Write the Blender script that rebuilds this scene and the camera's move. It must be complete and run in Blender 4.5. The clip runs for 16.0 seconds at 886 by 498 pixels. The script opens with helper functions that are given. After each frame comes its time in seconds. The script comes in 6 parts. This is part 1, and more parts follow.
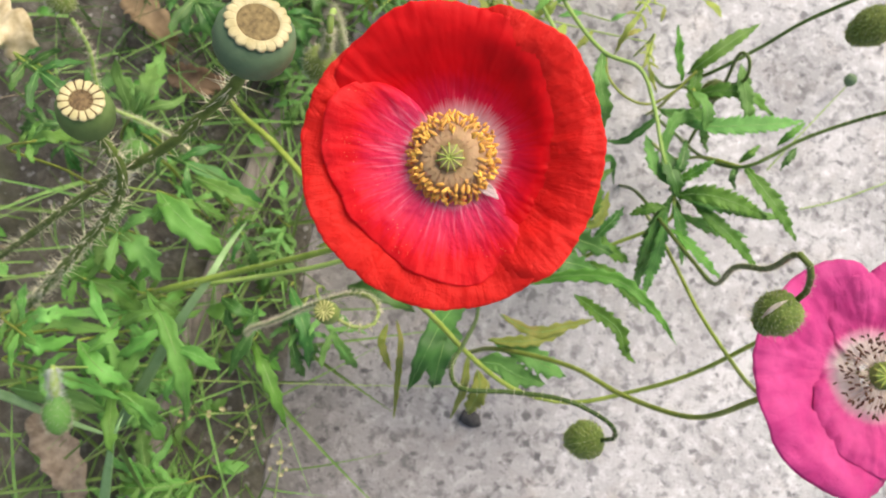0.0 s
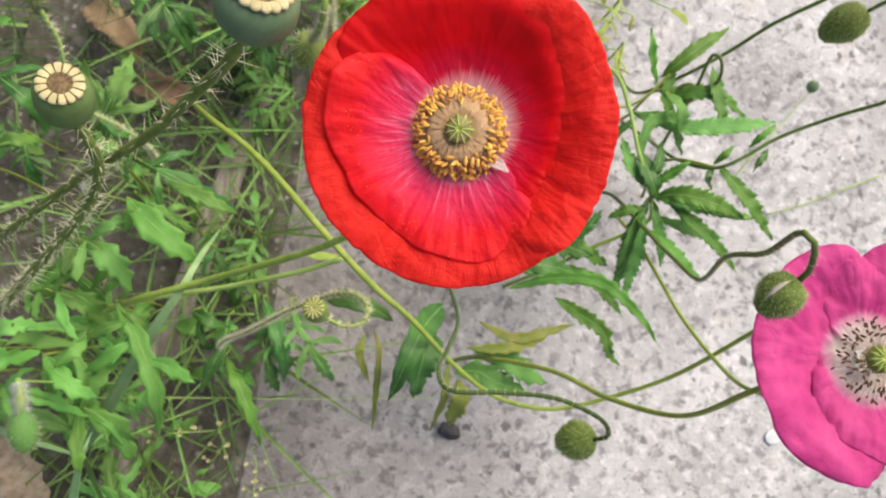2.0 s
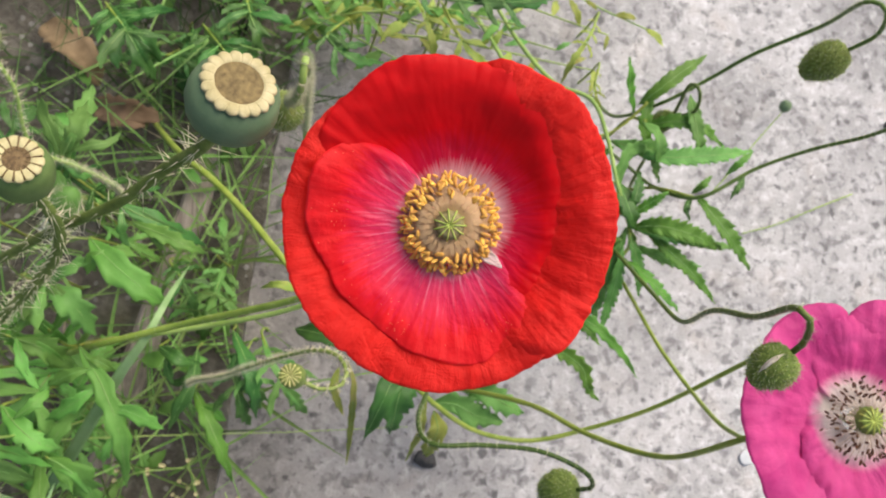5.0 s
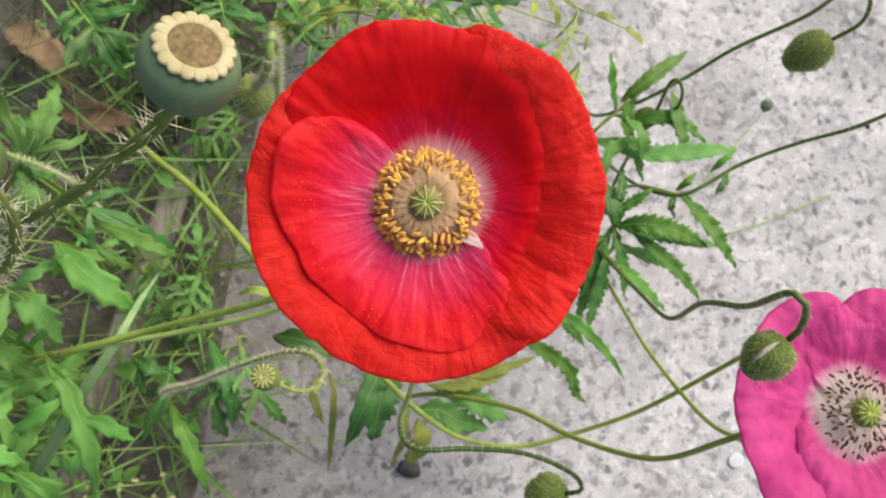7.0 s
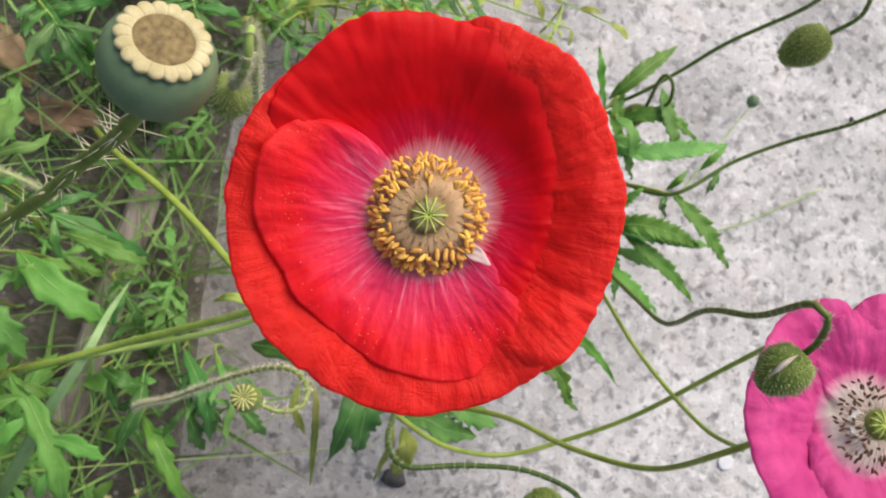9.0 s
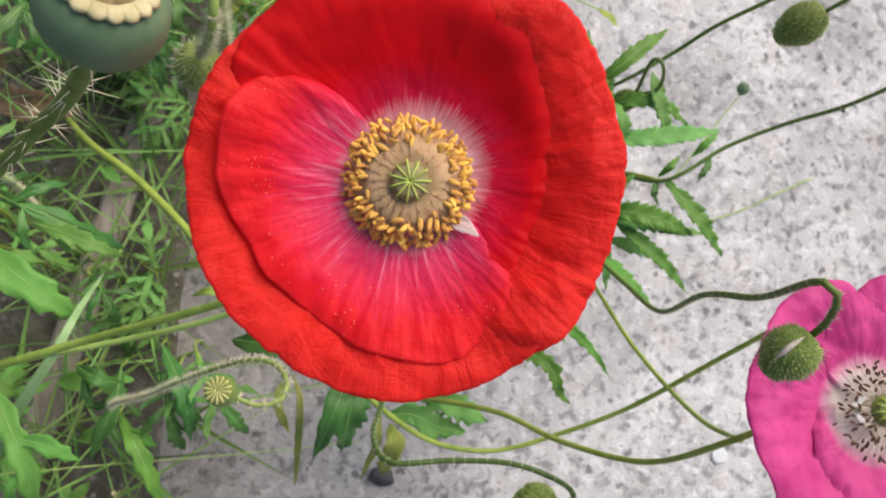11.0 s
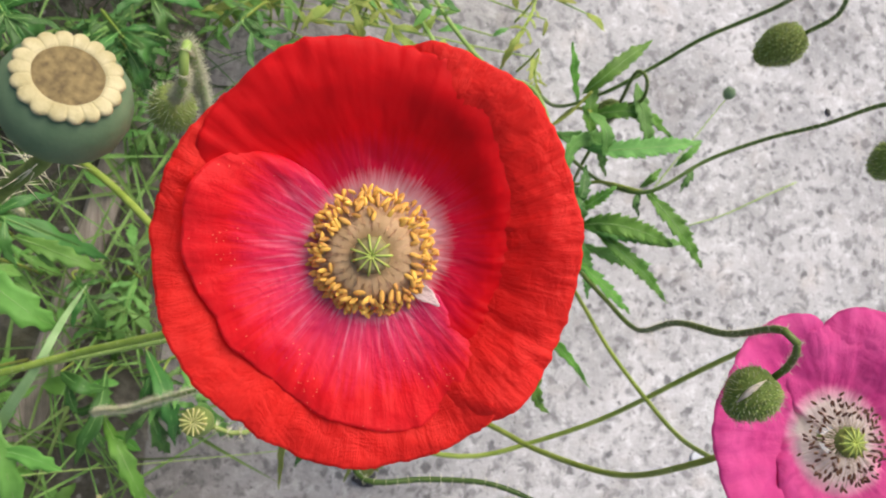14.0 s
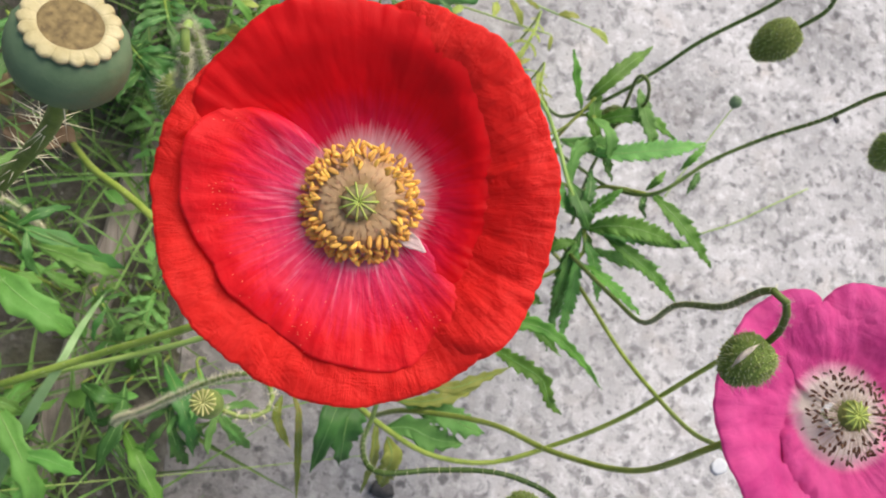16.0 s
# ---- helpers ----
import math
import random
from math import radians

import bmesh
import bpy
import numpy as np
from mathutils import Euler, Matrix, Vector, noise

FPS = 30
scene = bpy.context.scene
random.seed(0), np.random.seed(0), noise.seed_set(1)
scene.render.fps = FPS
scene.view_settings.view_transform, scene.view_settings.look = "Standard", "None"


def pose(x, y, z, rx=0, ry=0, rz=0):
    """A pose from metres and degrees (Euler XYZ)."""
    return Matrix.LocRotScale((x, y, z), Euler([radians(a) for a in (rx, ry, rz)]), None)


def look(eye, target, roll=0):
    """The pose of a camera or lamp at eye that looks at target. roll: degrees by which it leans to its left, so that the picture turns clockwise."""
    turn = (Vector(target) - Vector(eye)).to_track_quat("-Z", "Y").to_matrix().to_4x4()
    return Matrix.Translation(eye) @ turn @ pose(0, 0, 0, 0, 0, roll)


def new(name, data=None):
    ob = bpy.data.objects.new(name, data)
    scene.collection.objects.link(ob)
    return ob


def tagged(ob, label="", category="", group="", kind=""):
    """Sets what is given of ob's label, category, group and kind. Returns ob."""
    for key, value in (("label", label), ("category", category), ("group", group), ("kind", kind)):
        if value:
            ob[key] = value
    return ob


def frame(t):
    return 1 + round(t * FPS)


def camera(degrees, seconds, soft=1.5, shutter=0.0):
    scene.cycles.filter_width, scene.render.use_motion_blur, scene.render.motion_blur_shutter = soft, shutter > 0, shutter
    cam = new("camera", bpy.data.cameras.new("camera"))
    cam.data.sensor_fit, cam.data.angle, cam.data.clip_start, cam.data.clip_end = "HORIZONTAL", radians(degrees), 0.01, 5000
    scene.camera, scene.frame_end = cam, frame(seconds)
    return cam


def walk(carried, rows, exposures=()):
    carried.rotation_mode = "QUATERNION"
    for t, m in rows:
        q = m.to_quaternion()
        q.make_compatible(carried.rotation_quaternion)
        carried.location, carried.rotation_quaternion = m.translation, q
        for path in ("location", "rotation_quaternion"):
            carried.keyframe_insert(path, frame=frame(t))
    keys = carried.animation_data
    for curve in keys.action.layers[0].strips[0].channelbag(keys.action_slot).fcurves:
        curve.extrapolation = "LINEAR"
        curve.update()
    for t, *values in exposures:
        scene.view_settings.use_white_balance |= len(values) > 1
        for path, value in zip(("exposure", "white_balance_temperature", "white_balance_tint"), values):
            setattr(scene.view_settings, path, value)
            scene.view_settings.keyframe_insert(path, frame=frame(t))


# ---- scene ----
import itertools

# Poppies leaning over a speckled pavement slab beside a weedy strip.
PATH = [
    (0, 0.0184, -0.0105, 0.7220, 5.30, -5.27, 2.39),
    (0.5, 0.0040, -0.0075, 0.7134, 4.88, -6.79, 2.34),
    (1, 0.0051, -0.0147, 0.7123, 5.62, -6.96, 2.05),
    (1.5, 0.0076, -0.0287, 0.7095, 7.19, -7.33, 1.31),
    (2, 0.0045, -0.0248, 0.7094, 7.36, -8.24, 0.96),
    (2.5, -0.0016, 0.0048, 0.7125, 6.01, -9.38, 0.98),
    (3, 0.0009, 0.0154, 0.7114, 5.69, -9.54, 0.95),
    (3.5, -0.0053, 0.0153, 0.7046, 5.75, -10.26, 0.85),
    (4, -0.0018, 0.0052, 0.7044, 6.70, -10.12, 0.57),
    (6.5, -0.0003, 0.0132, 0.6883, 6.85, -11.70, -0.23),
    (7, 0.0033, 0.0007, 0.6849, 7.99, -11.77, -0.71),
    (7.5, 0.0006, -0.0051, 0.6771, 8.50, -12.24, -1.04),
    (8, 0.0005, -0.0006, 0.6725, 8.37, -12.82, -1.23),
    (8.5, 0.0045, 0.0068, 0.6691, 8.09, -12.98, -1.40),
    (9, 0.0011, 0.0087, 0.6643, 7.87, -13.47, -1.54),
    (11.5, 0.0073, 0.0030, 0.6470, 8.04, -14.29, -2.40),
    (12, 0.0086, 0.0023, 0.6471, 8.17, -14.27, -2.54),
    (12.5, 0.0112, 0.0041, 0.6459, 8.12, -14.31, -2.63),
    (13, 0.0158, 0.0040, 0.6461, 8.33, -14.24, -2.77),
    (13.5, 0.0160, 0.0127, 0.6521, 7.38, -14.47, -2.31),
    (14, 0.0116, 0.0236, 0.6562, 6.43, -14.88, -1.78),
    (14.5, 0.0169, 0.0161, 0.6615, 7.31, -14.09, -2.20),
    (15, 0.0129, 0.0181, 0.6636, 7.17, -14.10, -2.11),
    (15.5, -0.0015, -0.0003, 0.6463, 9.47, -14.95, -3.11),
    (16, 0.0176, 0.0019, 0.6638, 9.34, -13.09, -2.95),
]
cam = camera(60.0, 16.0, 1.9)
cam.data.dof.use_dof, cam.data.dof.focus_distance, cam.data.dof.aperture_fstop = True, 0.2, 38.0
walk(cam, [(t, pose(x, y, z, rx, ry, rz)) for t, x, y, z, rx, ry, rz in PATH],
     [(0, 0.74, 7300, 11), (2.5, 0.67, 7300, 11), (3.5, 0.6, 7250, 11), (7, 0.57, 7150, 11), (11.5, 0.55, 7000, 11), (16, 0.56, 7000, 11)])

# ---- light: bright overcast sky, broad sun behind cloud ----
world = bpy.data.worlds.new("sky")
scene.world = world
world.use_nodes = True
wn, wl = world.node_tree.nodes, world.node_tree.links
sky = wn.new("ShaderNodeTexSky")
sky.sky_type, sky.sun_disc = "NISHITA", False
sky.sun_elevation, sky.sun_rotation = radians(52), radians(43)
sky.air_density, sky.dust_density = 1.0, 4.0
wn["Background"].inputs["Strength"].default_value = 0.11
wl.new(sky.outputs[0], wn["Background"].inputs["Color"])
sun_data = bpy.data.lights.new("sun", "SUN")
sun_data.energy, sun_data.angle, sun_data.color = 1.9, radians(58), (1.0, 0.96, 0.9)
sun = new("sun", sun_data)
sun.matrix_basis = look((0.62, 0.66, 1.15), (0, 0, 0))


# ---- helpers of this scene ----
def world_frame(ob):
    m = Matrix.Identity(4)
    while ob is not None:
        m = ob.matrix_basis @ m
        ob = ob.parent
    return m


def finish(bm, smooth=True):
    me = bpy.data.meshes.new("mesh")
    bm.normal_update()
    bm.to_mesh(me)
    bm.free()
    if smooth:
        me.shade_smooth()
    return me


def part(name, bm, material, parent=None, label="", m=None, smooth=True):
    """One mesh object. Without m the bmesh is in world coordinates; with m it is in its own frame, placed at m in the world."""
    me = finish(bm, smooth)
    ob = new(name, me)
    me.materials.append(material)
    back = world_frame(parent).inverted()
    ob.parent = parent
    if m is None:
        me.transform(back)
    else:
        ob.matrix_basis = back @ m
    return tagged(ob, label, kind="stuff" if name in ("hair", "wart") else "")


def thing(name, at, label, category, group=""):
    ob = new(name)
    ob.empty_display_size = 0.01
    ob.location = at
    return tagged(ob, label, category, group)


def spline(points, n):
    """n points evenly along a smooth curve through the given ones."""
    p = [Vector(q) for q in points]
    p = [p[0] * 2 - p[1]] + p + [p[-1] * 2 - p[-2]]
    out = []
    for i in range(1, len(p) - 2):
        a, b, c, d = p[i - 1], p[i], p[i + 1], p[i + 2]
        for k in range(24):
            t = k / 24
            out.append(0.5 * (2 * b + (c - a) * t + (2 * a - 5 * b + 4 * c - d) * t * t + (3 * b - a - 3 * c + d) * t**3))
    out.append(p[-2])
    run = [0.0]
    for a, b in zip(out, out[1:]):
        run.append(run[-1] + (b - a).length)
    res, j = [], 0
    for k in range(n):
        s = run[-1] * k / (n - 1)
        while j < len(run) - 2 and run[j + 1] < s:
            j += 1
        w = (s - run[j]) / max(run[j + 1] - run[j], 1e-9)
        res.append(out[j].lerp(out[j + 1], min(w, 1)))
    return res


def frames_along(path):
    """A tangent and two sides at each point, turned as little as possible."""
    tans = [(path[min(i + 1, len(path) - 1)] - path[max(i - 1, 0)]).normalized() for i in range(len(path))]
    side = tans[0].orthogonal().normalized()
    out = []
    for t in tans:
        side = (side - t * side.dot(t)).normalized()
        out.append((t, side, t.cross(side)))
    return out


def tube(bm, path, radius, sides=8, wob=0.0, ridge=0.0):
    """Sweep a round section along the path; radius is a function of 0..1."""
    rings = []
    for i, (p, (t, a, b)) in enumerate(zip(path, frames_along(path))):
        s = i / (len(path) - 1)
        r = radius(s) * (1 + wob * noise.noise(p * 160))
        ring = []
        for k in range(sides):
            an = 2 * math.pi * k / sides
            rr = r * (1 + (ridge if k % 2 else -ridge))
            ring.append(bm.verts.new(p + (a * math.cos(an) + b * math.sin(an)) * rr))
        rings.append(ring)
    for r0, r1 in zip(rings, rings[1:]):
        for k in range(sides):
            bm.faces.new((r0[k], r0[(k + 1) % sides], r1[(k + 1) % sides], r1[k]))
    bm.faces.new(rings[0][::-1])
    bm.faces.new(rings[-1])
    return bm


def stem_mesh(points, r0, r1, n=40, sides=10, wob=0.05):
    return tube(bmesh.new(), spline(points, n), lambda s: r0 + (r1 - r0) * s, sides, wob)


def spike(bm, p, d, length, r):
    """A fine three-sided hair."""
    d = d.normalized()
    a = d.orthogonal().normalized()
    b = d.cross(a)
    ring = [bm.verts.new(p + (a * math.cos(k * 2.094) + b * math.sin(k * 2.094)) * r) for k in range(3)]
    tip = bm.verts.new(p + d * length)
    for k in range(3):
        bm.faces.new((ring[k], ring[(k + 1) % 3], tip))


def hairs_mesh(points, r, count, length, rng, thick=0.00012, droop=0.3, start=0.0):
    bm = bmesh.new()
    path = spline(points, 80)
    fr = frames_along(path)
    for _ in range(count):
        i = int(rng.uniform(start, 1) * 79)
        t, a, b = fr[i]
        an = rng.uniform(0, 6.283)
        out = a * math.cos(an) + b * math.sin(an)
        spike(bm, path[i] + out * r * 0.9, out + t * rng.uniform(-droop, droop) * 1.5, length * rng.uniform(0.5, 1.15), thick)
    return bm


def lathe(profile, sides=28, bump=None):
    """Turn (r, z) pairs round z; bump(angle, z) scales r."""
    bm = bmesh.new()
    rings = []
    for r, z in profile:
        rings.append([bm.verts.new((r * (bump(k / sides * 6.2832, z) if bump else 1) * math.cos(k / sides * 6.2832),
                                    r * (bump(k / sides * 6.2832, z) if bump else 1) * math.sin(k / sides * 6.2832), z)) for k in range(sides)])
    for r0, r1 in zip(rings, rings[1:]):
        for k in range(sides):
            bm.faces.new((r0[k], r0[(k + 1) % sides], r1[(k + 1) % sides], r1[k]))
    bm.faces.new(rings[0][::-1])
    bm.faces.new(rings[-1])
    return bm


def axis_frame(at, up, right=(1, 0, 0)):
    """A frame at a place with its z along up and its x as near right as can be."""
    z = Vector(up).normalized()
    x = Vector(right) - z * z.dot(Vector(right))
    x.normalize()
    y = z.cross(x)
    m = Matrix((x, y, z)).transposed().to_4x4()
    m.translation = Vector(at)
    return m


# ---- materials ----
def material(name):
    mat = bpy.data.materials.new(name)
    mat.use_nodes = True
    nt = mat.node_tree
    return mat, nt.nodes, nt.links, nt.nodes["Principled BSDF"]


def ramp(nodes, links, fac, stops, mode="LINEAR"):
    r = nodes.new("ShaderNodeValToRGB")
    r.color_ramp.interpolation = mode
    e = r.color_ramp.elements
    while len(e) < len(stops):
        e.new(0.5)
    for el, (pos, col) in zip(e, stops):
        el.position, el.color = pos, (*col, 1)
    links.new(fac, r.inputs[0])
    return r.outputs[0]


def noise_tex(nodes, links, vec, scale, detail=4.0, rough=0.55, dist=0.0):
    n = nodes.new("ShaderNodeTexNoise")
    n.inputs["Scale"].default_value, n.inputs["Detail"].default_value = scale, detail
    n.inputs["Roughness"].default_value, n.inputs["Distortion"].default_value = rough, dist
    if vec is not None:
        links.new(vec, n.inputs["Vector"])
    return n.outputs["Fac"]


def mix(nodes, links, fac, a, b, mode="MIX"):
    m = nodes.new("ShaderNodeMix")
    m.data_type, m.blend_type = "RGBA", mode
    for sock, v in ((m.inputs[0], fac), (m.inputs[6], a), (m.inputs[7], b)):
        if hasattr(v, "is_linked"):
            links.new(v, sock)
        elif isinstance(v, (int, float)):
            sock.default_value = v
        else:
            sock.default_value = (*v, 1)
    return m.outputs[2]


def calc(nodes, links, op, a, b=0.0, clamp=False):
    m = nodes.new("ShaderNodeMath")
    m.operation, m.use_clamp = op, clamp
    for sock, v in zip(m.inputs, (a, b)):
        if hasattr(v, "is_linked"):
            links.new(v, sock)
        else:
            sock.default_value = v
    return m.outputs[0]


def bump(nodes, links, height, strength, distance, shader):
    b = nodes.new("ShaderNodeBump")
    b.inputs["Strength"].default_value, b.inputs["Distance"].default_value = strength, distance
    links.new(height, b.inputs["Height"])
    links.new(b.outputs[0], shader.inputs["Normal"])
    return b.outputs[0]


def thin_sheet(mat, nodes, links, shader, colour, amount, normal=None):
    """Let some light through a thin petal or leaf."""
    tr = nodes.new("ShaderNodeBsdfTranslucent")
    links.new(colour, tr.inputs["Color"])
    if normal is not None:
        links.new(normal, tr.inputs["Normal"])
    ms = nodes.new("ShaderNodeMixShader")
    ms.inputs[0].default_value = amount
    links.new(shader.outputs[0], ms.inputs[1])
    links.new(tr.outputs[0], ms.inputs[2])
    links.new(ms.outputs[0], nodes["Material Output"].inputs["Surface"])


def plant_material(name, dark, light, scale=60.0, rough=0.5, through_light=0.0, vary=0.25, bumpy=0.3, tip=None):
    mat, n, l, sh = material(name)
    tc = n.new("ShaderNodeTexCoord")
    geo = n.new("ShaderNodeNewGeometry")
    info = n.new("ShaderNodeObjectInfo")
    f = noise_tex(n, l, tc.outputs["Object"], scale, 5)
    col = ramp(n, l, f, [(0.3, dark), (0.72, light)])
    rnd = calc(n, l, "ADD", geo.outputs["Random Per Island"], info.outputs["Random"])
    rnd = calc(n, l, "FRACT", rnd)
    hsv = n.new("ShaderNodeHueSaturation")
    l.new(col, hsv.inputs["Color"])
    l.new(calc(n, l, "ADD", calc(n, l, "MULTIPLY", rnd, 2 * vary), 1 - vary), hsv.inputs["Value"])
    l.new(calc(n, l, "ADD", calc(n, l, "MULTIPLY", rnd, 0.03), 0.485), hsv.inputs["Hue"])
    col = hsv.outputs[0]
    if tip:
        big = noise_tex(n, l, tc.outputs["Object"], scale * 0.5, 2)
        col = mix(n, l, ramp(n, l, big, [(0.6, (0, 0, 0)), (0.72, (1, 1, 1))]), col, tip)
    l.new(col, sh.inputs["Base Color"])
    sh.inputs["Roughness"].default_value = rough
    sh.inputs["Specular IOR Level"].default_value = 0.35
    nor = bump(n, l, noise_tex(n, l, tc.outputs["Object"], scale * 9, 3), bumpy, 0.0006, sh)
    if through_light:
        thin_sheet(mat, n, l, sh, col, through_light, nor)
    return mat


LEAF = plant_material("leaf_green", (0.115, 0.3, 0.05), (0.21, 0.48, 0.11), 45, 0.5, 0.3, 0.22)
LEAF_MID = plant_material("leaf_mid_green", (0.075, 0.21, 0.03), (0.165, 0.37, 0.06), 45, 0.5, 0.28, 0.2)
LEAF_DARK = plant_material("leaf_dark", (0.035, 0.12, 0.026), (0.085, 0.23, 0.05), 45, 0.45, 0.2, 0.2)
LEAF_BLUE = plant_material("leaf_blue_green", (0.11, 0.265, 0.06), (0.2, 0.43, 0.11), 45, 0.55, 0.3, 0.25)
LEAF_YELLOW = plant_material("leaf_yellowing", (0.24, 0.34, 0.055), (0.46, 0.52, 0.13), 60, 0.55, 0.28, 0.22, tip=(0.46, 0.4, 0.12))
LEAF_BRIGHT = plant_material("leaf_bright", (0.19, 0.46, 0.095), (0.32, 0.66, 0.19), 45, 0.5, 0.3, 0.2)
# grass of the far strip, with the shade there put into its colour
GRASS_SHADED = plant_material("grass_shaded", (0.022, 0.055, 0.012), (0.065, 0.14, 0.03), 40, 0.5, 0.25, 0.45)
GRASS = plant_material("grass_green", (0.115, 0.24, 0.055), (0.265, 0.45, 0.125), 40, 0.5, 0.25, 0.45)
STEM = plant_material("stem_green", (0.2, 0.28, 0.04), (0.34, 0.42, 0.085), 90, 0.45, 0, 0.15)
STEM_OLIVE = plant_material("stem_olive", (0.085, 0.125, 0.02), (0.19, 0.25, 0.055), 150, 0.5, 0, 0.1)
RIB = plant_material("leaf_rib", (0.17, 0.36, 0.09), (0.26, 0.46, 0.15), 70, 0.5, 0, 0.15)
WART = plant_material("bud_bristle", (0.2, 0.28, 0.06), (0.38, 0.46, 0.14), 300, 0.5, 0, 0.2)
DOWN = plant_material("white_down", (0.72, 0.78, 0.72), (0.9, 0.93, 0.88), 60, 0.5, 0.3, 0.1)
STEM_DARK = plant_material("stem_dark_green", (0.07, 0.125, 0.022), (0.145, 0.215, 0.05), 120, 0.45, 0, 0.12)
STEM_DEEP = plant_material("stem_deep_green", (0.035, 0.08, 0.013), (0.085, 0.145, 0.03), 120, 0.45, 0, 0.12)
STEM_PALE = plant_material("stem_pale_green", (0.22, 0.35, 0.075), (0.36, 0.5, 0.15), 70, 0.45, 0, 0.15)
HAIR = plant_material("plant_hair", (0.5, 0.52, 0.36), (0.72, 0.72, 0.55), 60, 0.4, 0.3, 0.15)
BRISTLE = plant_material("bristle_cream", (0.78, 0.74, 0.52), (0.92, 0.89, 0.7), 60, 0.4, 0.2, 0.05)
POD = plant_material("seed_pod_skin", (0.085, 0.145, 0.075), (0.14, 0.21, 0.115), 120, 0.6, 0, 0.1, 0.15)
POD_GREEN = plant_material("seed_pod_green", (0.085, 0.16, 0.045), (0.15, 0.25, 0.08), 120, 0.6, 0, 0.1, 0.15)
POD_DARK = plant_material("pod_dark_green", (0.2, 0.23, 0.055), (0.33, 0.36, 0.1), 300, 0.6, 0, 0.1)
BUD = plant_material("bud_skin", (0.09, 0.14, 0.022), (0.2, 0.255, 0.05), 500, 0.5, 0, 0.1, 0.6)
CREAM = plant_material("stigma_cream", (0.4, 0.36, 0.17), (0.63, 0.58, 0.34), 200, 0.6, 0, 0.12)
BROWN = plant_material("stigma_brown", (0.085, 0.055, 0.025), (0.24, 0.165, 0.075), 700, 0.7, 0, 0.15)
OLIVE = plant_material("stigma_olive", (0.22, 0.22, 0.08), (0.38, 0.33, 0.16), 200, 0.6, 0, 0.1)
RAY_YELLOW = plant_material("stigma_yellow", (0.62, 0.6, 0.2), (0.82, 0.78, 0.38), 200, 0.5, 0, 0.1)
RAY_GREEN = plant_material("stigma_green", (0.28, 0.36, 0.06), (0.48, 0.55, 0.14), 200, 0.5, 0, 0.1)
CAPSULE = plant_material("capsule_green", (0.14, 0.2, 0.04), (0.24, 0.3, 0.08), 200, 0.55, 0, 0.1)
ANTHER = plant_material("anther_ochre", (0.78, 0.41, 0.07), (0.95, 0.6, 0.17), 500, 0.55, 0.15, 0.28, 0.3)
FILAMENT = plant_material("filament", (0.6, 0.37, 0.2), (0.77, 0.51, 0.31), 300, 0.5, 0.35, 0.1)
ANTHER_DARK = plant_material("anther_dark", (0.05, 0.02, 0.015), (0.16, 0.07, 0.03), 900, 0.6, 0, 0.3)
FILAMENT_PALE = plant_material("filament_pale", (0.6, 0.5, 0.42), (0.82, 0.74, 0.66), 300, 0.5, 0.2, 0.15)
GRAVEL = plant_material("grey_gravel", (0.12, 0.11, 0.1), (0.36, 0.34, 0.32), 300, 0.8, 0, 0.5)
BLADE_PALE = plant_material("grass_pale", (0.22, 0.42, 0.16), (0.36, 0.58, 0.28), 60, 0.5, 0.2, 0.1)
DRY = plant_material("dry_leaf", (0.14, 0.09, 0.05), (0.3, 0.21, 0.13), 60, 0.8, 0.15, 0.25)
DRY_GREY = plant_material("dry_leaf_grey", (0.16, 0.12, 0.085), (0.42, 0.35, 0.27), 110, 0.8, 0.15, 0.1, 1.0)
DRY_PALE = plant_material("dry_leaf_pale", (0.34, 0.26, 0.15), (0.66, 0.56, 0.4), 110, 0.8, 0.15, 0.15)


